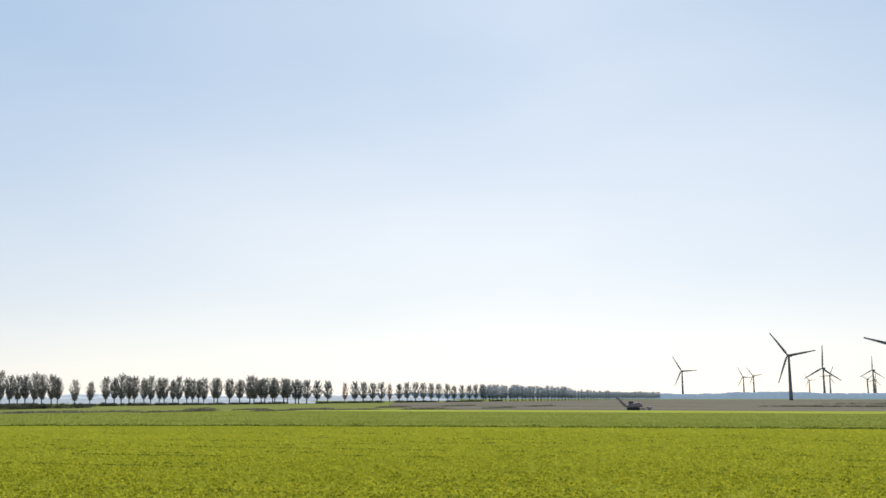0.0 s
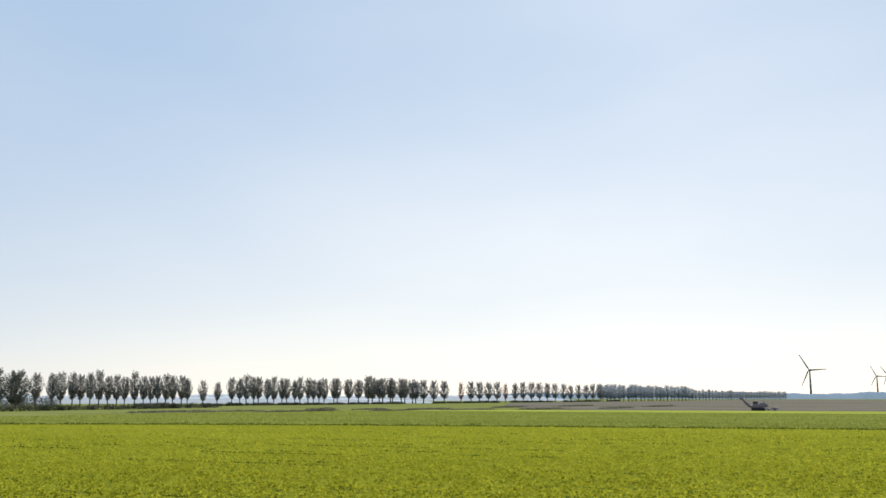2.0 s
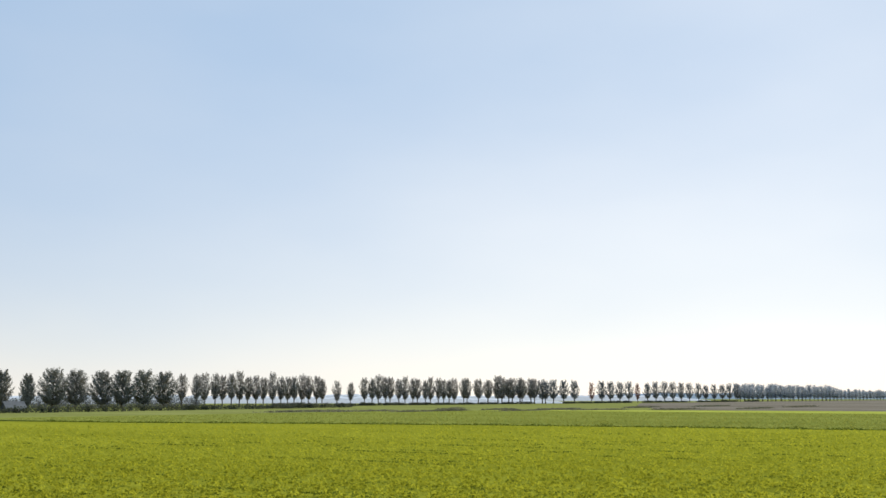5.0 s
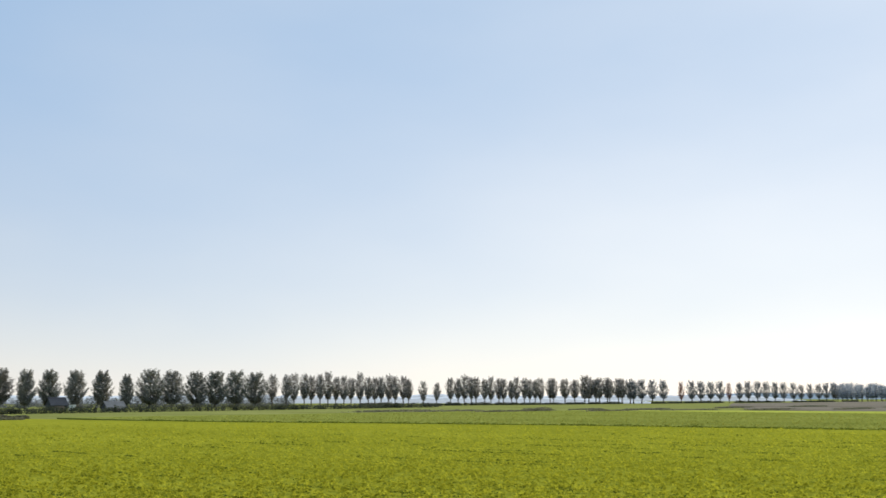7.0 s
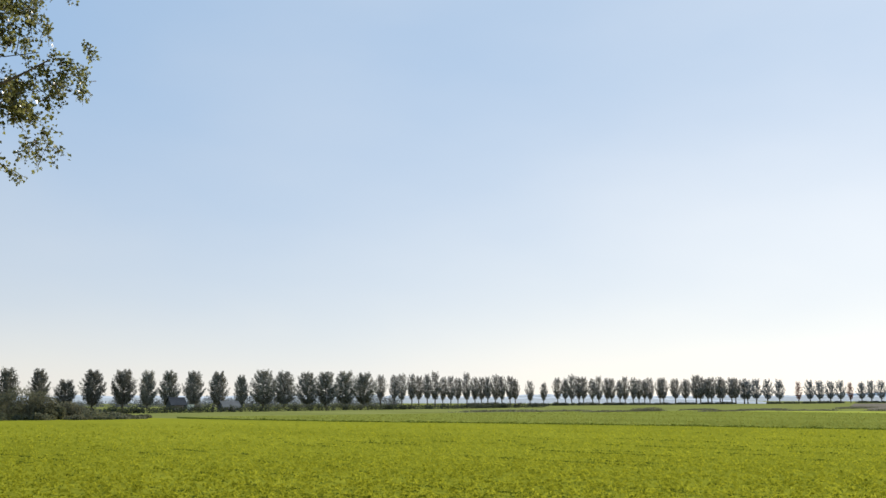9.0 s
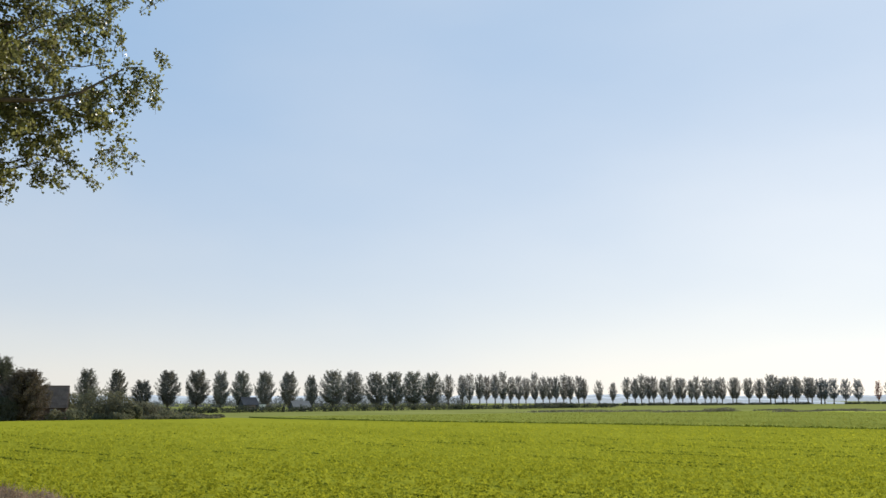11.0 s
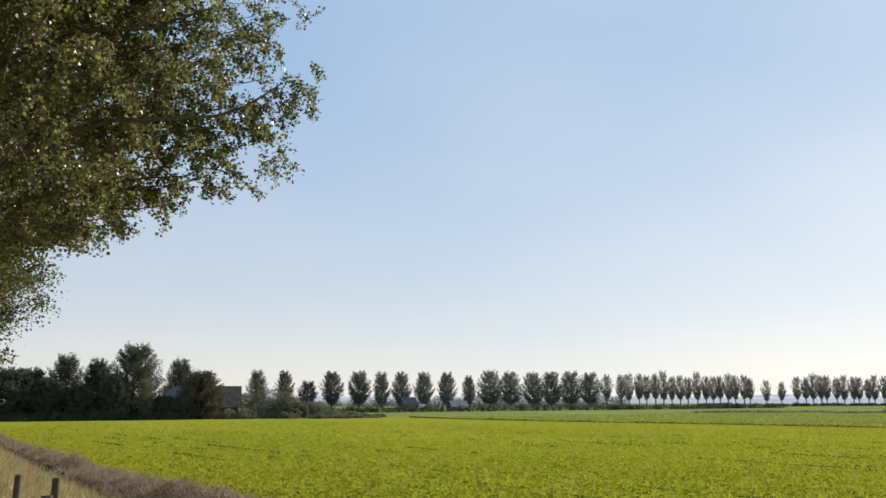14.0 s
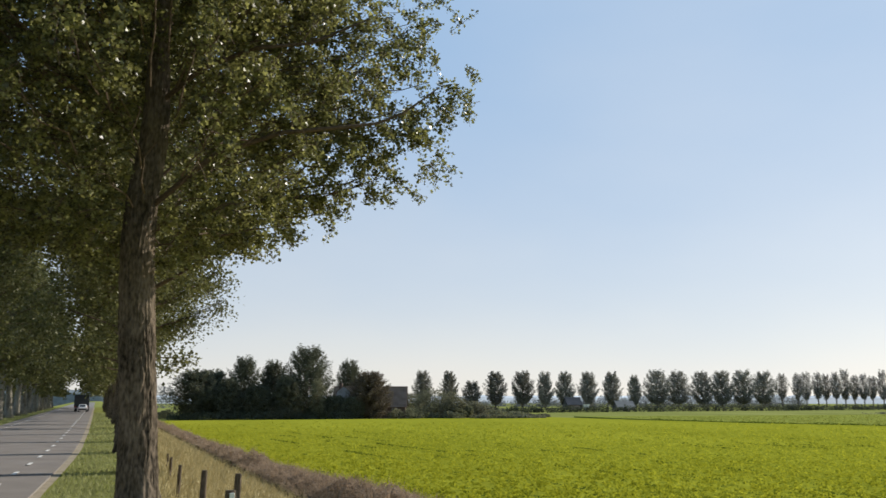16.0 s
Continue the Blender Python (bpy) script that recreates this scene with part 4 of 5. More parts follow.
def boughs(rng, tries, z0, z1, gap, count, twigs, per, first=()):
    """Boughs whose ends keep their distance from one another."""
    out, ends = [], []
    for x, z in first:
        ends.append(Vector((x, rng.uniform(-0.7, 0.5), z)))
        bough(rng, ends[-1], int(count * 0.95), twigs, per, out)
    for _ in range(tries):
        z, a = rng.uniform(z0, z1), rng.uniform(-math.pi, math.pi)
        r = crown_edge(z, a) - (2.0 if first and abs(a) < 0.6 else 0.3)
        end = Vector((r * math.cos(a), r * math.sin(a), z + 0.15))
        if r < 1.2 or any((q - end).length < gap for q in ends):
            continue
        ends.append(end)
        bough(rng, end, count, twigs, per, out)
    return np.concatenate(out)


def filling(rng, count, z0, z1, shell, twigs, per):
    """Bunches in the dim inside of the crown."""
    out = []
    while len(out) < count * twigs:
        z, a = rng.uniform(z0, z1), rng.uniform(0, 2 * math.pi)
        r = (crown_edge(z, a) - shell) * math.sqrt(rng.random())
        p = Vector((r * math.cos(a), r * math.sin(a), z + 0.4))
        if r > 0.4 and clear_of_stem(p) and not on_limb(p) and noise.noise(p * 0.7) > -0.12:
            bunch(rng, p, Vector((math.cos(a), math.sin(a), 0)), twigs, per, rng.random() < 0.6, out)
            if rng.random() < 0.5:
                wood.tube([Vector((big_stem(z), 0, z)).lerp(p, 0.55), p.lerp(Vector((0, 0, z)), 0.2) + Vector((0, 0, 0.12)), p], [0.018, 0.013, 0.006], 3, caps=False)
    return np.concatenate(out)


for limb in near_limbs:
    wood.tube(limb, [0.062 - 0.05 * i / (len(limb) - 1) for i in range(len(limb))], 7, caps=False)
low_leaves = np.concatenate([boughs(rng_near, 3600, 5.05, 12.6, 1.25, 14, 4, 18, FIELDWARD), filling(rng_near, 900, 7.4, 12.6, 2.3, 4, 14)])
high_leaves = np.concatenate([boughs(rng_near, 600, 12.6, 21.5, 1.6, 13, 4, 11, ((6.2, 13.2), (5.6, 14.8))), filling(rng_near, 850, 11.8, 20, 1.0, 4, 13)])
centres = np.concatenate([low_leaves, high_leaves])
leaf_size = np.concatenate([np.full(len(low_leaves), 0.081), np.full(len(high_leaves), 0.22)])[:, None]
big = thing("avenue_tree", "tall roadside poplar with thick furrowed bark and dark spreading crown", "tree", pose(0.12, 19.6, -0.06), "avenue trees")
part("trunk", bark_trunk(), M_BARK, big, "thick trunk with deeply furrowed grey-brown bark")
part("bough", wood, M_TWIG, big)
part("crown", leaves("crown", centres, leaf_size, M_LEAF, rng_near, 0.95, 0.5), M_LEAF, big)

avenue_kinds, coarse_kinds = [], []
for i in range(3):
    avenue_kinds.append(tree("avenue_tree", "tall roadside poplar in the avenue with a shaded low-hanging crown", np.random.default_rng(60 + i), 0.145, M_AVENUELEAF, "avenue trees",
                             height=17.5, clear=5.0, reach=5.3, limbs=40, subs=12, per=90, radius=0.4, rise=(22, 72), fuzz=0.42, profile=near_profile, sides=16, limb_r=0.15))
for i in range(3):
    coarse_kinds.append(tree("avenue_tree", "tall roadside poplar in the avenue with a shaded low-hanging crown", np.random.default_rng(70 + i), (0.48, 0.46, 0.27)[i], M_AVENUELEAF, "avenue trees",
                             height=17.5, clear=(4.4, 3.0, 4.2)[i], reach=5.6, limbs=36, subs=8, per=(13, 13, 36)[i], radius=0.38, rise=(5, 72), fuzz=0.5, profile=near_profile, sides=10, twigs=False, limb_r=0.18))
rng = np.random.default_rng(21)
spots = [(0.16 if i < 2 else 0.12, 30 + 10.2 * i) for i in range(19)] + [(-10.4, 48 + 10.2 * i) for i in range(17)]
# the avenue goes on beside and behind the viewer: unseen trees, added to cut the skylight
spots += [(-10.4, 37.8 - 10.2 * i) for i in range(8)] + [(0.3, -8 - 10.2 * i) for i in range(4)]
used_avenue, sunlit_trunks = set(), {}
for i, (s, y) in enumerate(spots):
    kind = avenue_kinds[i % 3] if 29 < y < 65 else coarse_kinds[0 if y < 40 else 2 if y < 125 else 1]
    m = pose(s + bend(y) + rng.uniform(-0.2, 0.2), y, -0.06, 0, 0, rng.uniform(0, 360))
    ob = copy_thing(kind, m) if kind.name in used_avenue else kind
    used_avenue.add(kind.name)
    k = rng.uniform(0.95, 1.06)
    ob.matrix_basis = m @ Matrix.Diagonal((k, k, k, 1))
    # the far side's trunks take the bark with sunlight painted in
    if s < -5 and ob is not kind:
        stem = next(c for c in ob.children if c.name.startswith("trunk"))
        if stem.data.name not in sunlit_trunks:
            sunlit_trunks[stem.data.name] = stem.data.copy()
            sunlit_trunks[stem.data.name].materials[0] = M_SUNLITBARK
        stem.data = sunlit_trunks[stem.data.name]
        ob["label"] = "tall roadside poplar in the avenue with a sunlit pale trunk"

# undergrowth behind the far side of the avenue
r = np.random.default_rng(55)
for i in range(26):
    y = 44 + 8 * i
    bush("dark undergrowth behind the avenue trees", -15.5 + bend(y) + r.uniform(-0.8, 0.8), y, 5.5, r.uniform(3.2, 5.0), 500 + i, M_FARMLEAF, deep=9, name="undergrowth", size=0.42,
         count=800, base=land(-15.5 + bend(y), y) - 0.2, group="undergrowth along the avenue", category="shrub")

# ---- the fence on the bank ----


def post(bearing, d, top, r, seed, label):
    x, y = at_bearing(bearing, d)
    g = land(x, y) - 0.1
    s = Shape()
    n = 8
    tip = top - g
    wob = np.random.default_rng(seed).normal(size=(n + 1, 2)) * 0.006
    s.tube([(wob[i][0] + 0.04 * i / n, wob[i][1], tip * i / n) for i in range(n + 1)], [r * (1.06 - 0.1 * i / n) for i in range(n)] + [r * 0.9], 12, ridges=0.1)
    ob = tagged(part("fence_post", s, M_POST), label, "fence post", "posts along the bank")
    ob.matrix_basis = pose(x, y, g)
    return ob


for i, (b, d, z, r) in enumerate(((6.04, 14.8, 1.04, 0.058), (4.09, 16.8, 0.95, 0.056), (2.73, 24, 0.55, 0.046), (2.24, 30, 0.38, 0.044), (2.07, 36, 0.14, 0.044))):
    post(b, d, z, r, i, "weathered round wooden fence post on the grass bank")
stub = post(5.6, 13.7, 0.9, 0.085, 9, "short thick wooden post with a white stripe on the bank")
stub.name = "marker_post"
stub_top = 1.0 - land(*at_bearing(5.6, 13.7))
part("stripe", Shape().box(0.015, 0.085, -0.1, -0.07, stub_top - 0.45, stub_top - 0.03, 0.006), M_PAINT, stub, "white painted stripe")

# ---- verge, bank and scrub ----
rng = np.random.default_rng(31)


def strewn(n, s0, s1, y0, y1, power=1.3):
    """Places on the ground along the road, closer together where the road is near."""
    u = rng.random(n)
    e = 1 - power
    y = (y0 ** e + u * (y1 ** e - y0 ** e)) ** (1 / e)
    s = rng.uniform(s0, s1, n)
    return np.array([(a + bend(b), b, land(a + bend(b), b) - 0.02) for a, b in zip(s, y)]), y


p, y = strewn(26000, 0.5, 9.0, 14, 150)
tagged(part("dry_grass", blades("dry_grass", p, 0.42, 0.02 + y * 0.0008, M_DRY_BLADE, rng), M_DRY_BLADE), "straw-coloured dry grass on the road bank", "grass", kind="stuff")
p, y = strewn(16000, -1.78, 0.7, 14, 140)
tagged(part("verge_grass", blades("verge_grass", p, 0.12, 0.02 + y * 0.0008, M_GREEN_BLADE, rng), M_GREEN_BLADE), "short green grass on the road verge", "grass", kind="stuff")
p, y = strewn(5000, -10.5, -8.4, 50, 200)
tagged(part("verge_grass", blades("verge_grass", p, 0.14, 0.03 + y * 0.0008, M_GREEN_BLADE, rng), M_GREEN_BLADE), "short green grass on the far road verge", "grass", kind="stuff")

p, y = strewn(56000, 0.0, 1.0, 30, 200, 1.5)
inner = np.array([scrub_in(v) for v in y])
width = np.array([scrub_out(v) for v in y]) - inner
across = rng.random(len(y))
p[:, 0] = inner + across * width
p[:, 2] = [land(a, v) - 0.02 for a, v in zip(p[:, 0], y)]
crest = np.clip(1 - np.abs(across - 0.5) / 0.52, 0, 1) ** 0.5
lump = np.array([0.8 + 0.7 * noise.noise(Vector((a * 0.55, v * 0.3, 1.7))) + 0.3 * noise.noise(Vector((a * 1.6, v * 1.1, 4.0))) for a, v in zip(p[:, 0], y)])
p[:, 2] += 1.0 * crest * lump * rng.random(len(p)) ** 0.5
tagged(part("brown_scrub", leaves("brown_scrub", p, 0.17, M_HEATH, rng, 0.5), M_HEATH), "band of withered brown scrub between bank and field", "scrub", kind="stuff")
q = p[::2] + np.array((0, 0, 0.02))
tagged(part("scrub_stalks", blades("scrub_stalks", q, 0.38, 0.025, M_HEATH, rng, 0.4), M_HEATH), "withered brown stalks in the scrub", "scrub", kind="stuff")

deep = p[(rng.random(len(p)) < 0.22) & (p[:, 2] < np.array([land(a, v) + 0.42 for a, v in zip(p[:, 0], y)]))]
deep = deep[np.array([noise.noise(Vector((a * 0.5, v * 0.35, 11.0))) > -0.05 for a, v, _ in deep])] - np.array((0.35, 0, 0))
tagged(part("scrub_weeds", leaves("scrub_weeds", deep, 0.2, M_SCRUBDARK, rng, 0.6), M_SCRUBDARK), "darker leaves low in the brown scrub", "weeds", kind="stuff")

# bank and verge surfaces under the grass
bank_ys = [14 + 3 * i for i in range(64)]
bank = Shape()
bs = [0.5 + 0.6 * i for i in range(14)]
bank.add([(s + bend(y), y, land(s + bend(y), y) + 0.006) for y in bank_ys for s in bs],
         [(j * 14 + i, j * 14 + i + 1, j * 14 + i + 15, j * 14 + i + 14) for j in range(63) for i in range(13)])
tagged(part("bank", bank, M_DRY, smooth=True), "sloping bank of dry straw-coloured grass", "bank", kind="structure")

# ---- the crop's leaves ----
rng = np.random.default_rng(17)
n = 200000
b = np.radians(rng.uniform(-3, 100, n))
d = 52 * (185 / 52) ** rng.random(n)
x, y = d * np.sin(b), d * np.cos(b)
edge = np.array([scrub_out(v) - 0.2 for v in y])
# thin broken lines where the rows, which run with the road, have not closed
line = np.array([abs(noise.noise(Vector(((a + 0.122 * v) * 0.42, v * 0.01, 0.3)))) < 0.035 and noise.noise(Vector((a * 0.2, v * 0.16, 7.0))) > -0.05 for a, v in zip(x, y)])
spot = np.array([noise.noise(Vector((a * 1.5, v * 0.6, 2.0))) < -0.5 for a, v in zip(x, y)])
fade = (rng.random(n) > (d - 80) / 95) & (rng.random(n) < (d - 52) / 20)
keep = (x > edge) & (x < [field_right(v) - 0.5 for v in y]) & (y < 190) & ~line & ~spot & fade
x, y, d = x[keep], y[keep], d[keep]
z = FIELD - 0.03 + 0.07 * np.array([noise.noise(Vector((a * 2.2, v * 1.8, 5.0))) for a, v in zip(x, y)]) + rng.uniform(-0.05, 0.05, len(x))
c = np.stack([x, y, z], 1)
crop = leaves("crop_leaves", c, (0.05 + 0.0012 * d)[:, None], M_CROP_LEAF, rng, 0.8, 0.0, 0.4)
tagged(part("crop_leaves", crop, M_CROP_LEAF), "yellow-green leaves of the low crop", "crop", kind="stuff")

# single plants where the field is near: small domes of leaves with dark gaps between
n = 27000
b = np.radians(rng.uniform(-3, 100, n))
d = 33 * (76 / 33) ** rng.random(n)
px, py = d * np.sin(b), d * np.cos(b)
gap = np.array([noise.noise(Vector((a * 1.3, v * 0.9, 2.0))) + 0.5 * noise.noise(Vector((a * 3.1, v * 2.3, 6.0))) for a, v in zip(px, py)])
row = np.array([abs(noise.noise(Vector(((a + 0.122 * v) * 0.42, v * 0.01, 0.3)))) < 0.03 and noise.noise(Vector((a * 0.2, v * 0.16, 7.0))) > 0.0 for a, v in zip(px, py)])
keep = (px > [scrub_out(v) - 0.2 for v in py]) & (px < [field_right(v) - 0.5 for v in py]) & (gap > -0.23) & ~row & (rng.random(n) > (d - 56) / 20)
px, py, gap = px[keep], py[keep], gap[keep]
off = rng.normal(size=(len(px), 8, 3)) * (0.08, 0.08, 0.0)
dome_z = 0.07 - 3.2 * (off[:, :, 0] ** 2 + off[:, :, 1] ** 2) + rng.uniform(-0.03, 0.03, (len(px), 8))
off[:, :, 2] = FIELD - 0.03 + dome_z + (0.22 * gap)[:, None] + rng.uniform(-0.03, 0.06, (len(px), 1))
plants = (off + np.stack([px, py, np.zeros(len(px))], 1)[:, None, :]).reshape(-1, 3)
near_crop = leaves("crop_plants", plants, 0.115, M_CROP_LEAF, rng, 0.85, 0.0, 0.9)
tagged(part("crop_plants", near_crop, M_CROP_LEAF), "low yellow-green crop plants with dark gaps between them", "crop", kind="stuff")

# darker clumps along the sown rows, which run a little askew to the road, and single ones between them; the dark leaves
# also stand in for shaded gaps
n = 150000
b = np.radians(rng.uniform(-3, 100, n))
d = 34 * (125 / 34) ** rng.random(n) ** 1.3
x, y = d * np.sin(b), d * np.cos(b)
single = np.array([noise.noise(Vector((a * 1.7, v * 0.9, 2.0))) < -0.47 + 0.22 * max(0.0, 1 - (q - 34) / 26) for a, v, q in zip(x, y, d)])
single &= rng.random(n) > (d - 60) / 75
spots = [np.stack([x, y], 1)[single]]
across = 17.0
k = 0
while across < 135:
    count = 2600
    v = rng.uniform(-10, 125, count)
    u = across + rng.normal(size=count) * 0.08
    broken = np.array([noise.noise(Vector((q * 0.09, k * 3.7, 7.0))) + 0.6 * noise.noise(Vector((q * 0.5, k * 1.9, 3.0))) > 0.24 for q in v])
    spots.append(np.stack([u - 0.122 * v, v], 1)[broken])
    across += rng.uniform(2.2, 6.0)
    k += 1
c = np.concatenate(spots)
d = np.hypot(c[:, 0], c[:, 1])
keep = (c[:, 0] > np.array([scrub_out(v) for v in c[:, 1]])) & (c[:, 0] < [field_right(v) - 1 for v in c[:, 1]]) & (d > 24) & (rng.random(len(d)) > (d - 70) / 55)
c, d = c[keep], d[keep]
c = np.column_stack([c, FIELD + rng.uniform(-0.04, 0.05, len(c))])
dark = leaves("row_weeds", c, (0.06 + 0.001 * d)[:, None], M_GAPWEED, rng, 0.8, 0.0, 0.6)
tagged(part("row_weeds", dark, M_GAPWEED), "dark green clumps and shaded gaps in broken rows among the crop", "weeds", kind="stuff")

# coarser leaves of the second field
n = 60000
b = np.radians(rng.uniform(28, 100, n))
d = 140 * (300 / 140) ** rng.random(n)
x, y = d * np.sin(b), d * np.cos(b)
lo = np.interp(y, (-120, -11, 51, 84, 119, 141, 163), (162, 149, 136, 128, 115, 104, 99.5))
keep = (x > lo) & (x < np.interp(y, (-24, 60, 120, 172), (272, 266, 262, 262))) & (y < 188)
c = np.stack([x, y, np.full(n, FIELD) + rng.uniform(-0.05, 0.03, n)], 1)[keep]
tagged(part("second_crop_leaves", leaves("second_crop_leaves", c, 0.3, M_SECOND_LEAF, rng, 0.8, 0.0, 0.2), M_SECOND_LEAF), "dull green leaves of the second crop", "crop", kind="stuff")

# rank weeds along the furrow between the two fields
rng = np.random.default_rng(23)
pts = []
for (x0, y0), (x1, y1) in zip([(160, -120), (147.8, -11), (134.8, 51), (126.8, 84), (113.8, 119), (102.8, 141)], [(147.8, -11), (134.8, 51), (126.8, 84), (113.8, 119), (102.8, 141), (98, 162)]):
    n = int(40 * math.hypot(x1 - x0, y1 - y0))
    u = rng.random(n)
    tall = np.array([max(0.08, 0.24 + 0.3 * noise.noise(Vector((0, (y0 + (y1 - y0) * k) * 0.3, 2.0)))) for k in u])
    pts.append(np.stack([x0 + (x1 - x0) * u + rng.normal(size=n) * 0.5, y0 + (y1 - y0) * u + rng.normal(size=n) * 0.5, FIELD - 0.25 + tall * rng.random(n) * 1.3], 1))
tagged(part("furrow_weeds", leaves("furrow_weeds", np.concatenate(pts), 0.24, M_GAPWEED, rng, 0.7), M_GAPWEED), "rank dark weeds along the furrow between two fields", "weeds", kind="stuff")

# ---- wind turbines ----


def blade_shape(length):
    s = Shape()
    rows = []
    for i in range(9):
        k = i / 8
        w = length * (0.035 + 0.055 * math.sin(math.pi * min(1, 0.25 + k * 0.75)) * (1 - 0.75 * k) if i else 0.03)
        h = w * (0.5 if i == 0 else 0.22)
        rows.append([(-w * 0.35, -h / 2, k * length), (w * 0.1, -h * 0.6, k * length), (w * 0.65, 0, k * length), (w * 0.1, h * 0.6, k * length)])
    s.add([v for row in rows for v in row], [(i * 4 + j, i * 4 + (j + 1) % 4, i * 4 + 4 + (j + 1) % 4, i * 4 + 4 + j) for i in range(8) for j in range(4)] + [(32, 33, 34, 35)])
    return s


def turbine(bearing, d, hub, length, phase, facing=-28.0):
    x, y = at_bearing(bearing, d)
    ob = thing("wind_turbine", "three-bladed wind turbine on a tapered tower, grey against the sky", "wind turbine", pose(x, y, SOIL, 0, 0, -bearing + facing), "wind turbines")
    part("tower", Shape().tube([(0, 0, hub * i / 6) for i in range(7)], [2.6 - 1.2 * i / 6 for i in range(7)], 16), M_STEEL, ob, smooth=True)
    part("nacelle", Shape().box(-1.7, 1.7, -2.2, 7.5, hub - 0.4, hub + 3.2, 0.6), M_STEEL, ob)
    part("hub", Shape().tube([(0, -2.2, hub + 1.4), (0, -3.6, hub + 1.4), (0, -4.6, hub + 1.4)], [1.5, 1.4, 0.5], 12), M_STEEL, ob, smooth=True)
    for k in range(3):
        bl = part("blade", blade_shape(length), M_STEEL, ob)
        bl.matrix_basis = pose(0, -3.2, hub + 1.4, 0, phase + 120 * k, 0)
    return ob


for b, d, hub, ln, ph in ((83.47, 2196, 61.5, 40, -32), (86.94, 2942, 62, 34, -28), (87.5, 2776, 62, 30, -38), (89.5, 1373, 60, 41, -38), (91.3, 2076, 61.5, 47, 3),
                          (90.52, 3581, 62, 28, -32), (91.62, 2857, 62, 30, 27), (93.87, 2267, 61.5, 32, 3), (93.56, 3456, 62, 28, -60), (93.96, 3581, 62, 30, 12), (95.5, 1150, 57, 46, -73)):
    turbine(b, d, hub, ln, ph)

# ---- the excavator on the ploughed land ----


def excavator(x, y, turn):
    ob = thing("excavator", "dark tracked excavator with its arm raised, standing on ploughed soil", "excavator", pose(x, y, FIELD - 0.25, 0, 0, turn))
    for sy in (-1.2, 1.2):
        t = part("track", Shape().tube([(-2.0, sy, 0.45), (2.0, sy, 0.45)], [0.45, 0.45], 12).box(-2.0, 2.0, sy - 0.3, sy + 0.3, 0.0, 0.9, 0.15), M_RUBBER, ob)
        for k in range(9):
            part("track_pad", Shape().box(-1.95 + 0.45 * k, -1.6 + 0.45 * k, sy - 0.33, sy + 0.33, 0.88, 0.95), M_DARKMETAL, t)
    part("chassis", Shape().box(-1.3, 1.3, -0.9, 0.9, 0.4, 1.1, 0.1), M_DARKMETAL, ob)
    body = part("body", Shape().box(-1.6, 2.4, -1.3, 1.3, 1.1, 2.3, 0.2).box(0.6, 2.3, -1.2, 1.2, 2.2, 2.7, 0.15), M_DARKMETAL, ob)
    part("counterweight", Shape().box(2.3, 2.9, -1.25, 1.25, 1.15, 2.2, 0.25), M_DARKMETAL, ob)
    cab = part("cab", Shape().box(-1.5, 0.1, -1.25, -0.1, 2.25, 3.2, 0.12), M_DARKMETAL, ob)
    part("window", Shape().box(-1.3, -0.1, -1.28, -1.22, 2.4, 3.05, 0.02), M_GLASS, cab)
    part("exhaust", Shape().tube([(1.6, 0.5, 2.6), (1.6, 0.5, 3.3)], [0.07, 0.07], 8), M_RUBBER, ob)
    part("boom", Shape().tube([(-1.2, 0.3, 1.3), (-2.6, 0.3, 1.5), (-3.7, 0.3, 2.6)], [0.5, 0.46, 0.4], 8), M_DARKMETAL, ob)
    part("stick", Shape().tube([(-3.4, 0.3, 2.1), (-4.3, 0.3, 3.4), (-4.9, 0.3, 4.2)], [0.4, 0.36, 0.28], 8), M_DARKMETAL, ob)
    part("bucket", Shape().add([(-4.6, -0.3, 4.3), (-5.7, -0.3, 4.5), (-5.5, -0.3, 3.7), (-4.7, -0.3, 3.7), (-4.6, 0.9, 4.3), (-5.7, 0.9, 4.5), (-5.5, 0.9, 3.7), (-4.7, 0.9, 3.7)],
                               [(0, 1, 2, 3), (4, 7, 6, 5), (0, 4, 5, 1), (2, 6, 7, 3), (0, 3, 7, 4), (1, 5, 6, 2)]), M_DARKMETAL, ob)
    part("drawbar", Shape().box(2.8, 4.2, -0.2, 0.2, 0.5, 0.75, 0.04), M_DARKMETAL, ob)
    part("trailing_roller", Shape().tube([(5.0, -1.4, 0.55), (5.0, 1.4, 0.55)], [0.55, 0.55], 14).box(4.0, 6.2, -1.3, 1.3, 0.75, 1.15, 0.08), M_DARKMETAL, ob)
    part("blade", Shape().box(2.9, 3.5, -1.3, 1.3, 0.15, 0.8, 0.1).box(2.2, 3.0, -0.3, 0.3, 0.4, 0.7, 0.05), M_DARKMETAL, ob)
    return ob


excavator(331, 55, -84).scale = (1.08, 1.08, 1.0)

# ---- vehicles on the road ----


def wheel(parent, x, y, r, w):
    t = part("wheel", Shape().tube([(x - w / 2, y, r), (x - w * 0.4, y, r), (x + w * 0.4, y, r), (x + w / 2, y, r)], [r * 0.9, r, r, r * 0.9], 18), M_RUBBER, parent)
    part("rim", Shape().tube([(x - w * 0.52, y, r), (x + w * 0.52, y, r)], [r * 0.55, r * 0.55], 14), M_SHEDROOF, t)


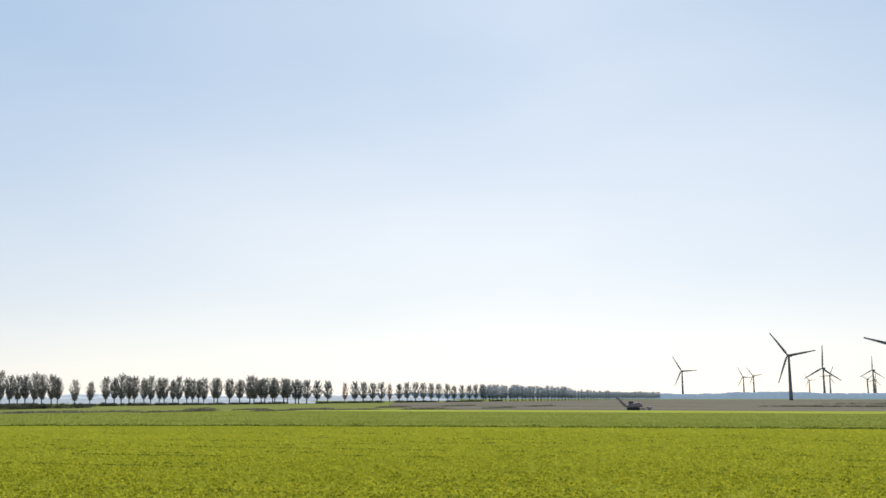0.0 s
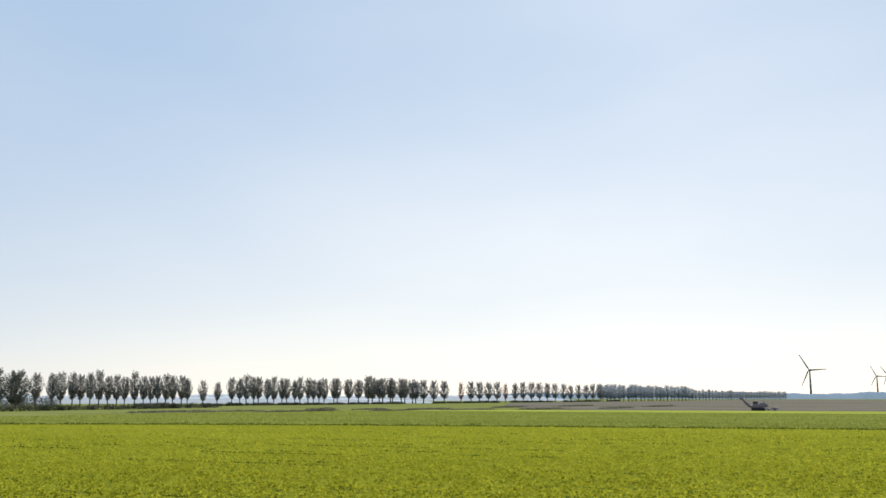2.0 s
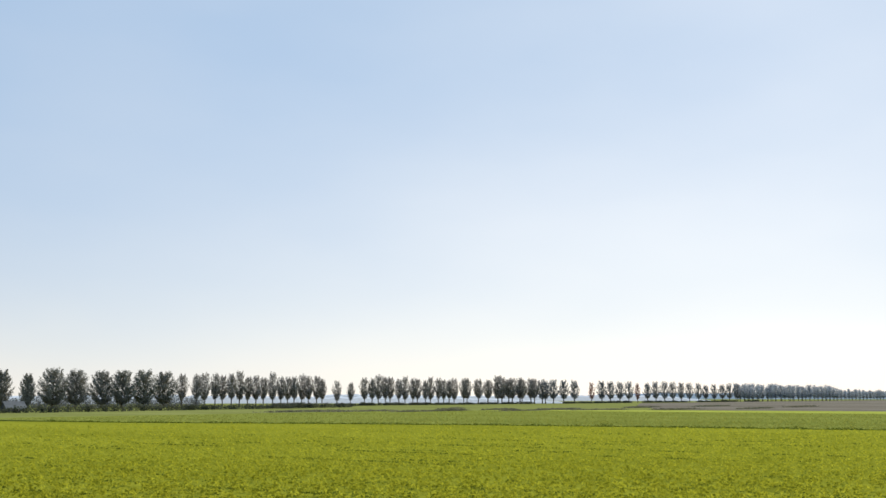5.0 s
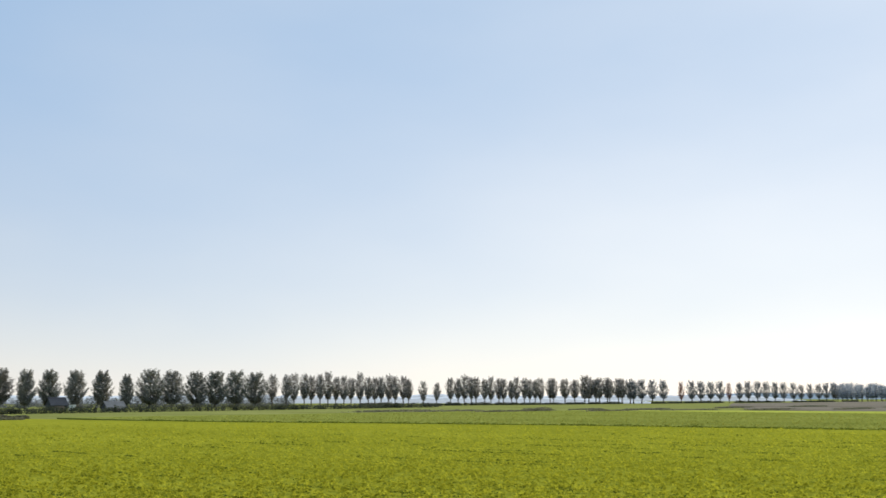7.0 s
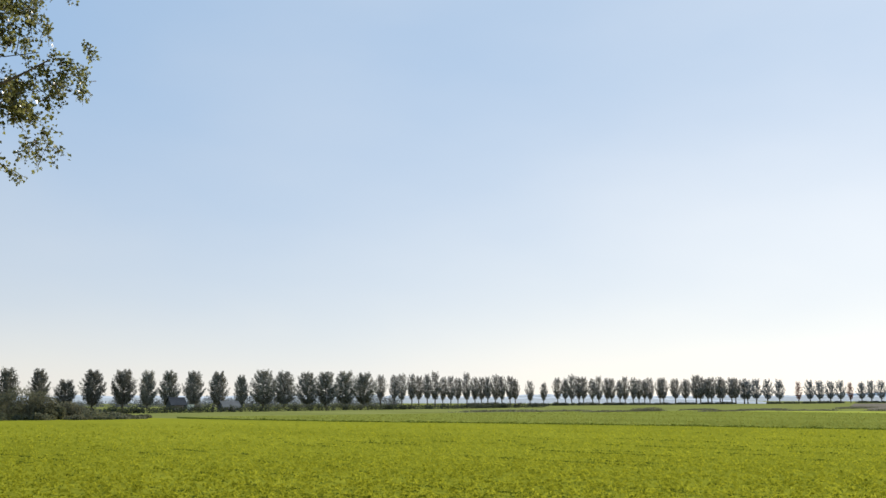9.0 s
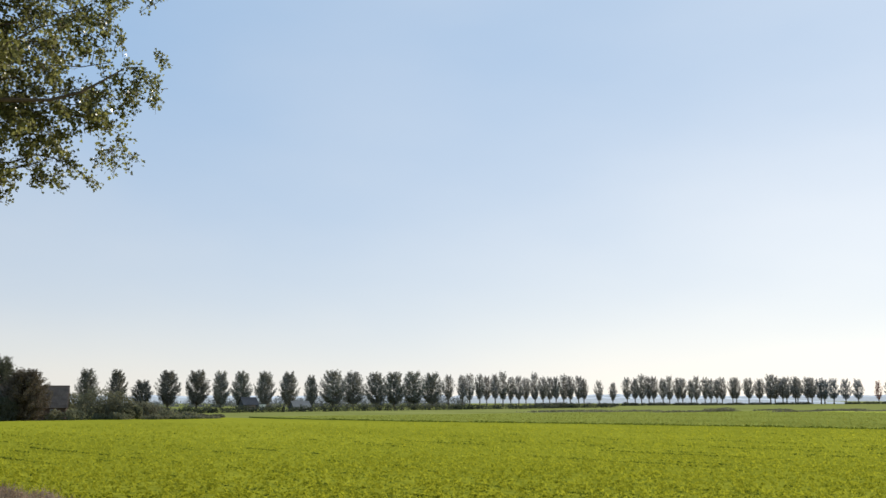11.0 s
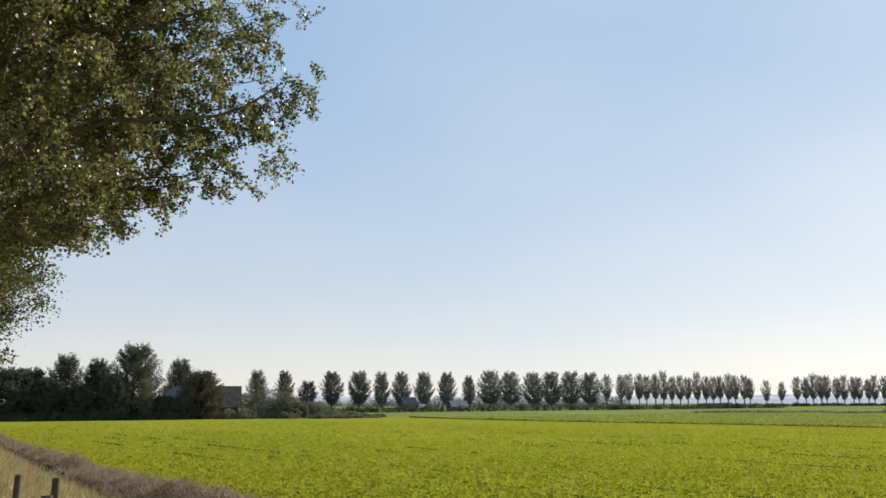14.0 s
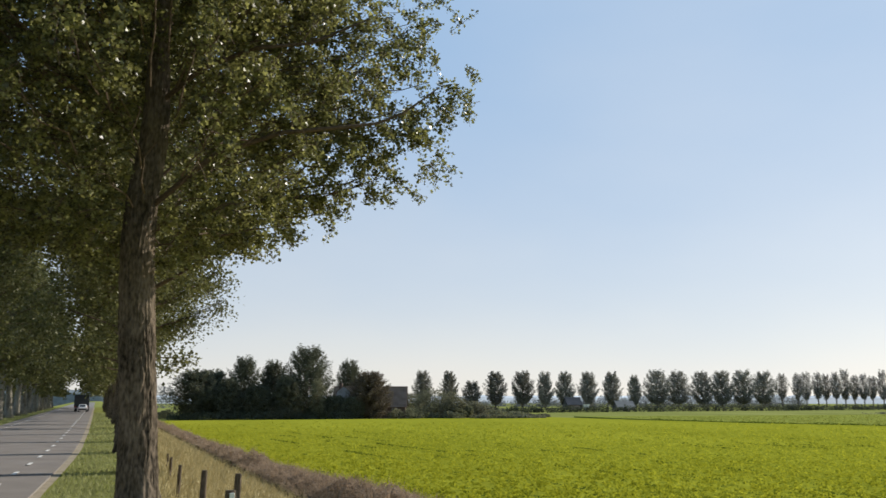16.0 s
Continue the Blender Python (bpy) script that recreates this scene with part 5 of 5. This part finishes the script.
def lorry(x, y, turn):
    ob = thing("lorry", "dark box lorry driving on the asphalt road", "lorry", pose(x, y, 0.02, 0, 0, turn))
    part("box_body", Shape().box(-1.05, 1.05, -3.6, 1.6, 0.7, 2.5, 0.05), M_BLUEPAINT, ob)
    part("cab", Shape().box(-1.0, 1.0, 1.7, 3.4, 0.5, 2.2, 0.15), M_BLUEPAINT, ob)
    part("chassis", Shape().box(-0.9, 0.9, -3.5, 3.2, 0.5, 0.84, 0.03), M_RUBBER, ob)
    part("rear_bumper", Shape().box(-1.0, 1.0, -3.7, -3.55, 0.45, 0.62, 0.02), M_DARKMETAL, ob)
    for s in (-1, 1):
        part("tail_lamp", Shape().box(s * 0.85 - 0.12, s * 0.85 + 0.12, -3.68, -3.6, 0.66, 0.8, 0.01), M_LAMP, ob)
        wheel(ob, s * 0.85, -2.4, 0.46, 0.3)
        wheel(ob, s * 0.85, 2.3, 0.46, 0.3)
    return ob


def car(x, y, turn):
    ob = thing("car", "small white car behind the dark lorry on the road", "car", pose(x, y, 0.02, 0, 0, turn))
    body = Shape()
    outline = [(-1.95, 0.35), (-2.0, 0.8), (-1.75, 0.98), (-1.3, 1.42), (0.4, 1.45), (1.05, 1.0), (1.9, 0.85), (2.0, 0.4)]
    n = len(outline)
    cols = []
    for x0, k in ((-0.82, 0.9), (-0.7, 1.0), (0.7, 1.0), (0.82, 0.9)):
        cols += [(x0 * (0.86 if z > 1.1 else 1), yy * (0.97 + 0.03 * k), 0.35 + (z - 0.35) * k) for yy, z in outline]
    body.add(cols, [(c * n + i, c * n + (i + 1) % n, c * n + n + (i + 1) % n, c * n + n + i) for c in range(3) for i in range(n)] +
             [tuple(range(n)), tuple(range(4 * n - 1, 3 * n - 1, -1))])
    part("body", body, M_WHITEPAINT, ob)
    part("rear_window", Shape().add([(-0.58, -1.76, 1.02), (0.58, -1.76, 1.02), (0.52, -1.38, 1.38), (-0.52, -1.38, 1.38)], [(0, 1, 2, 3)]), M_GLASS, ob)
    part("bumper", Shape().box(-0.78, 0.78, -2.08, -1.9, 0.38, 0.6, 0.05), M_RUBBER, ob)
    for s in (-1, 1):
        part("tail_lamp", Shape().box(s * 0.68 - 0.1, s * 0.68 + 0.1, -2.04, -1.94, 0.72, 0.88, 0.02), M_LAMP, ob)
        wheel(ob, s * 0.72, -1.25, 0.31, 0.2)
        wheel(ob, s * 0.72, 1.3, 0.31, 0.2)
    return ob


lorry(-3.6 + bend(152), 152, 1.9)
car(-3.3 + bend(150), 147, 1.9).scale = (0.74, 0.74, 0.74)
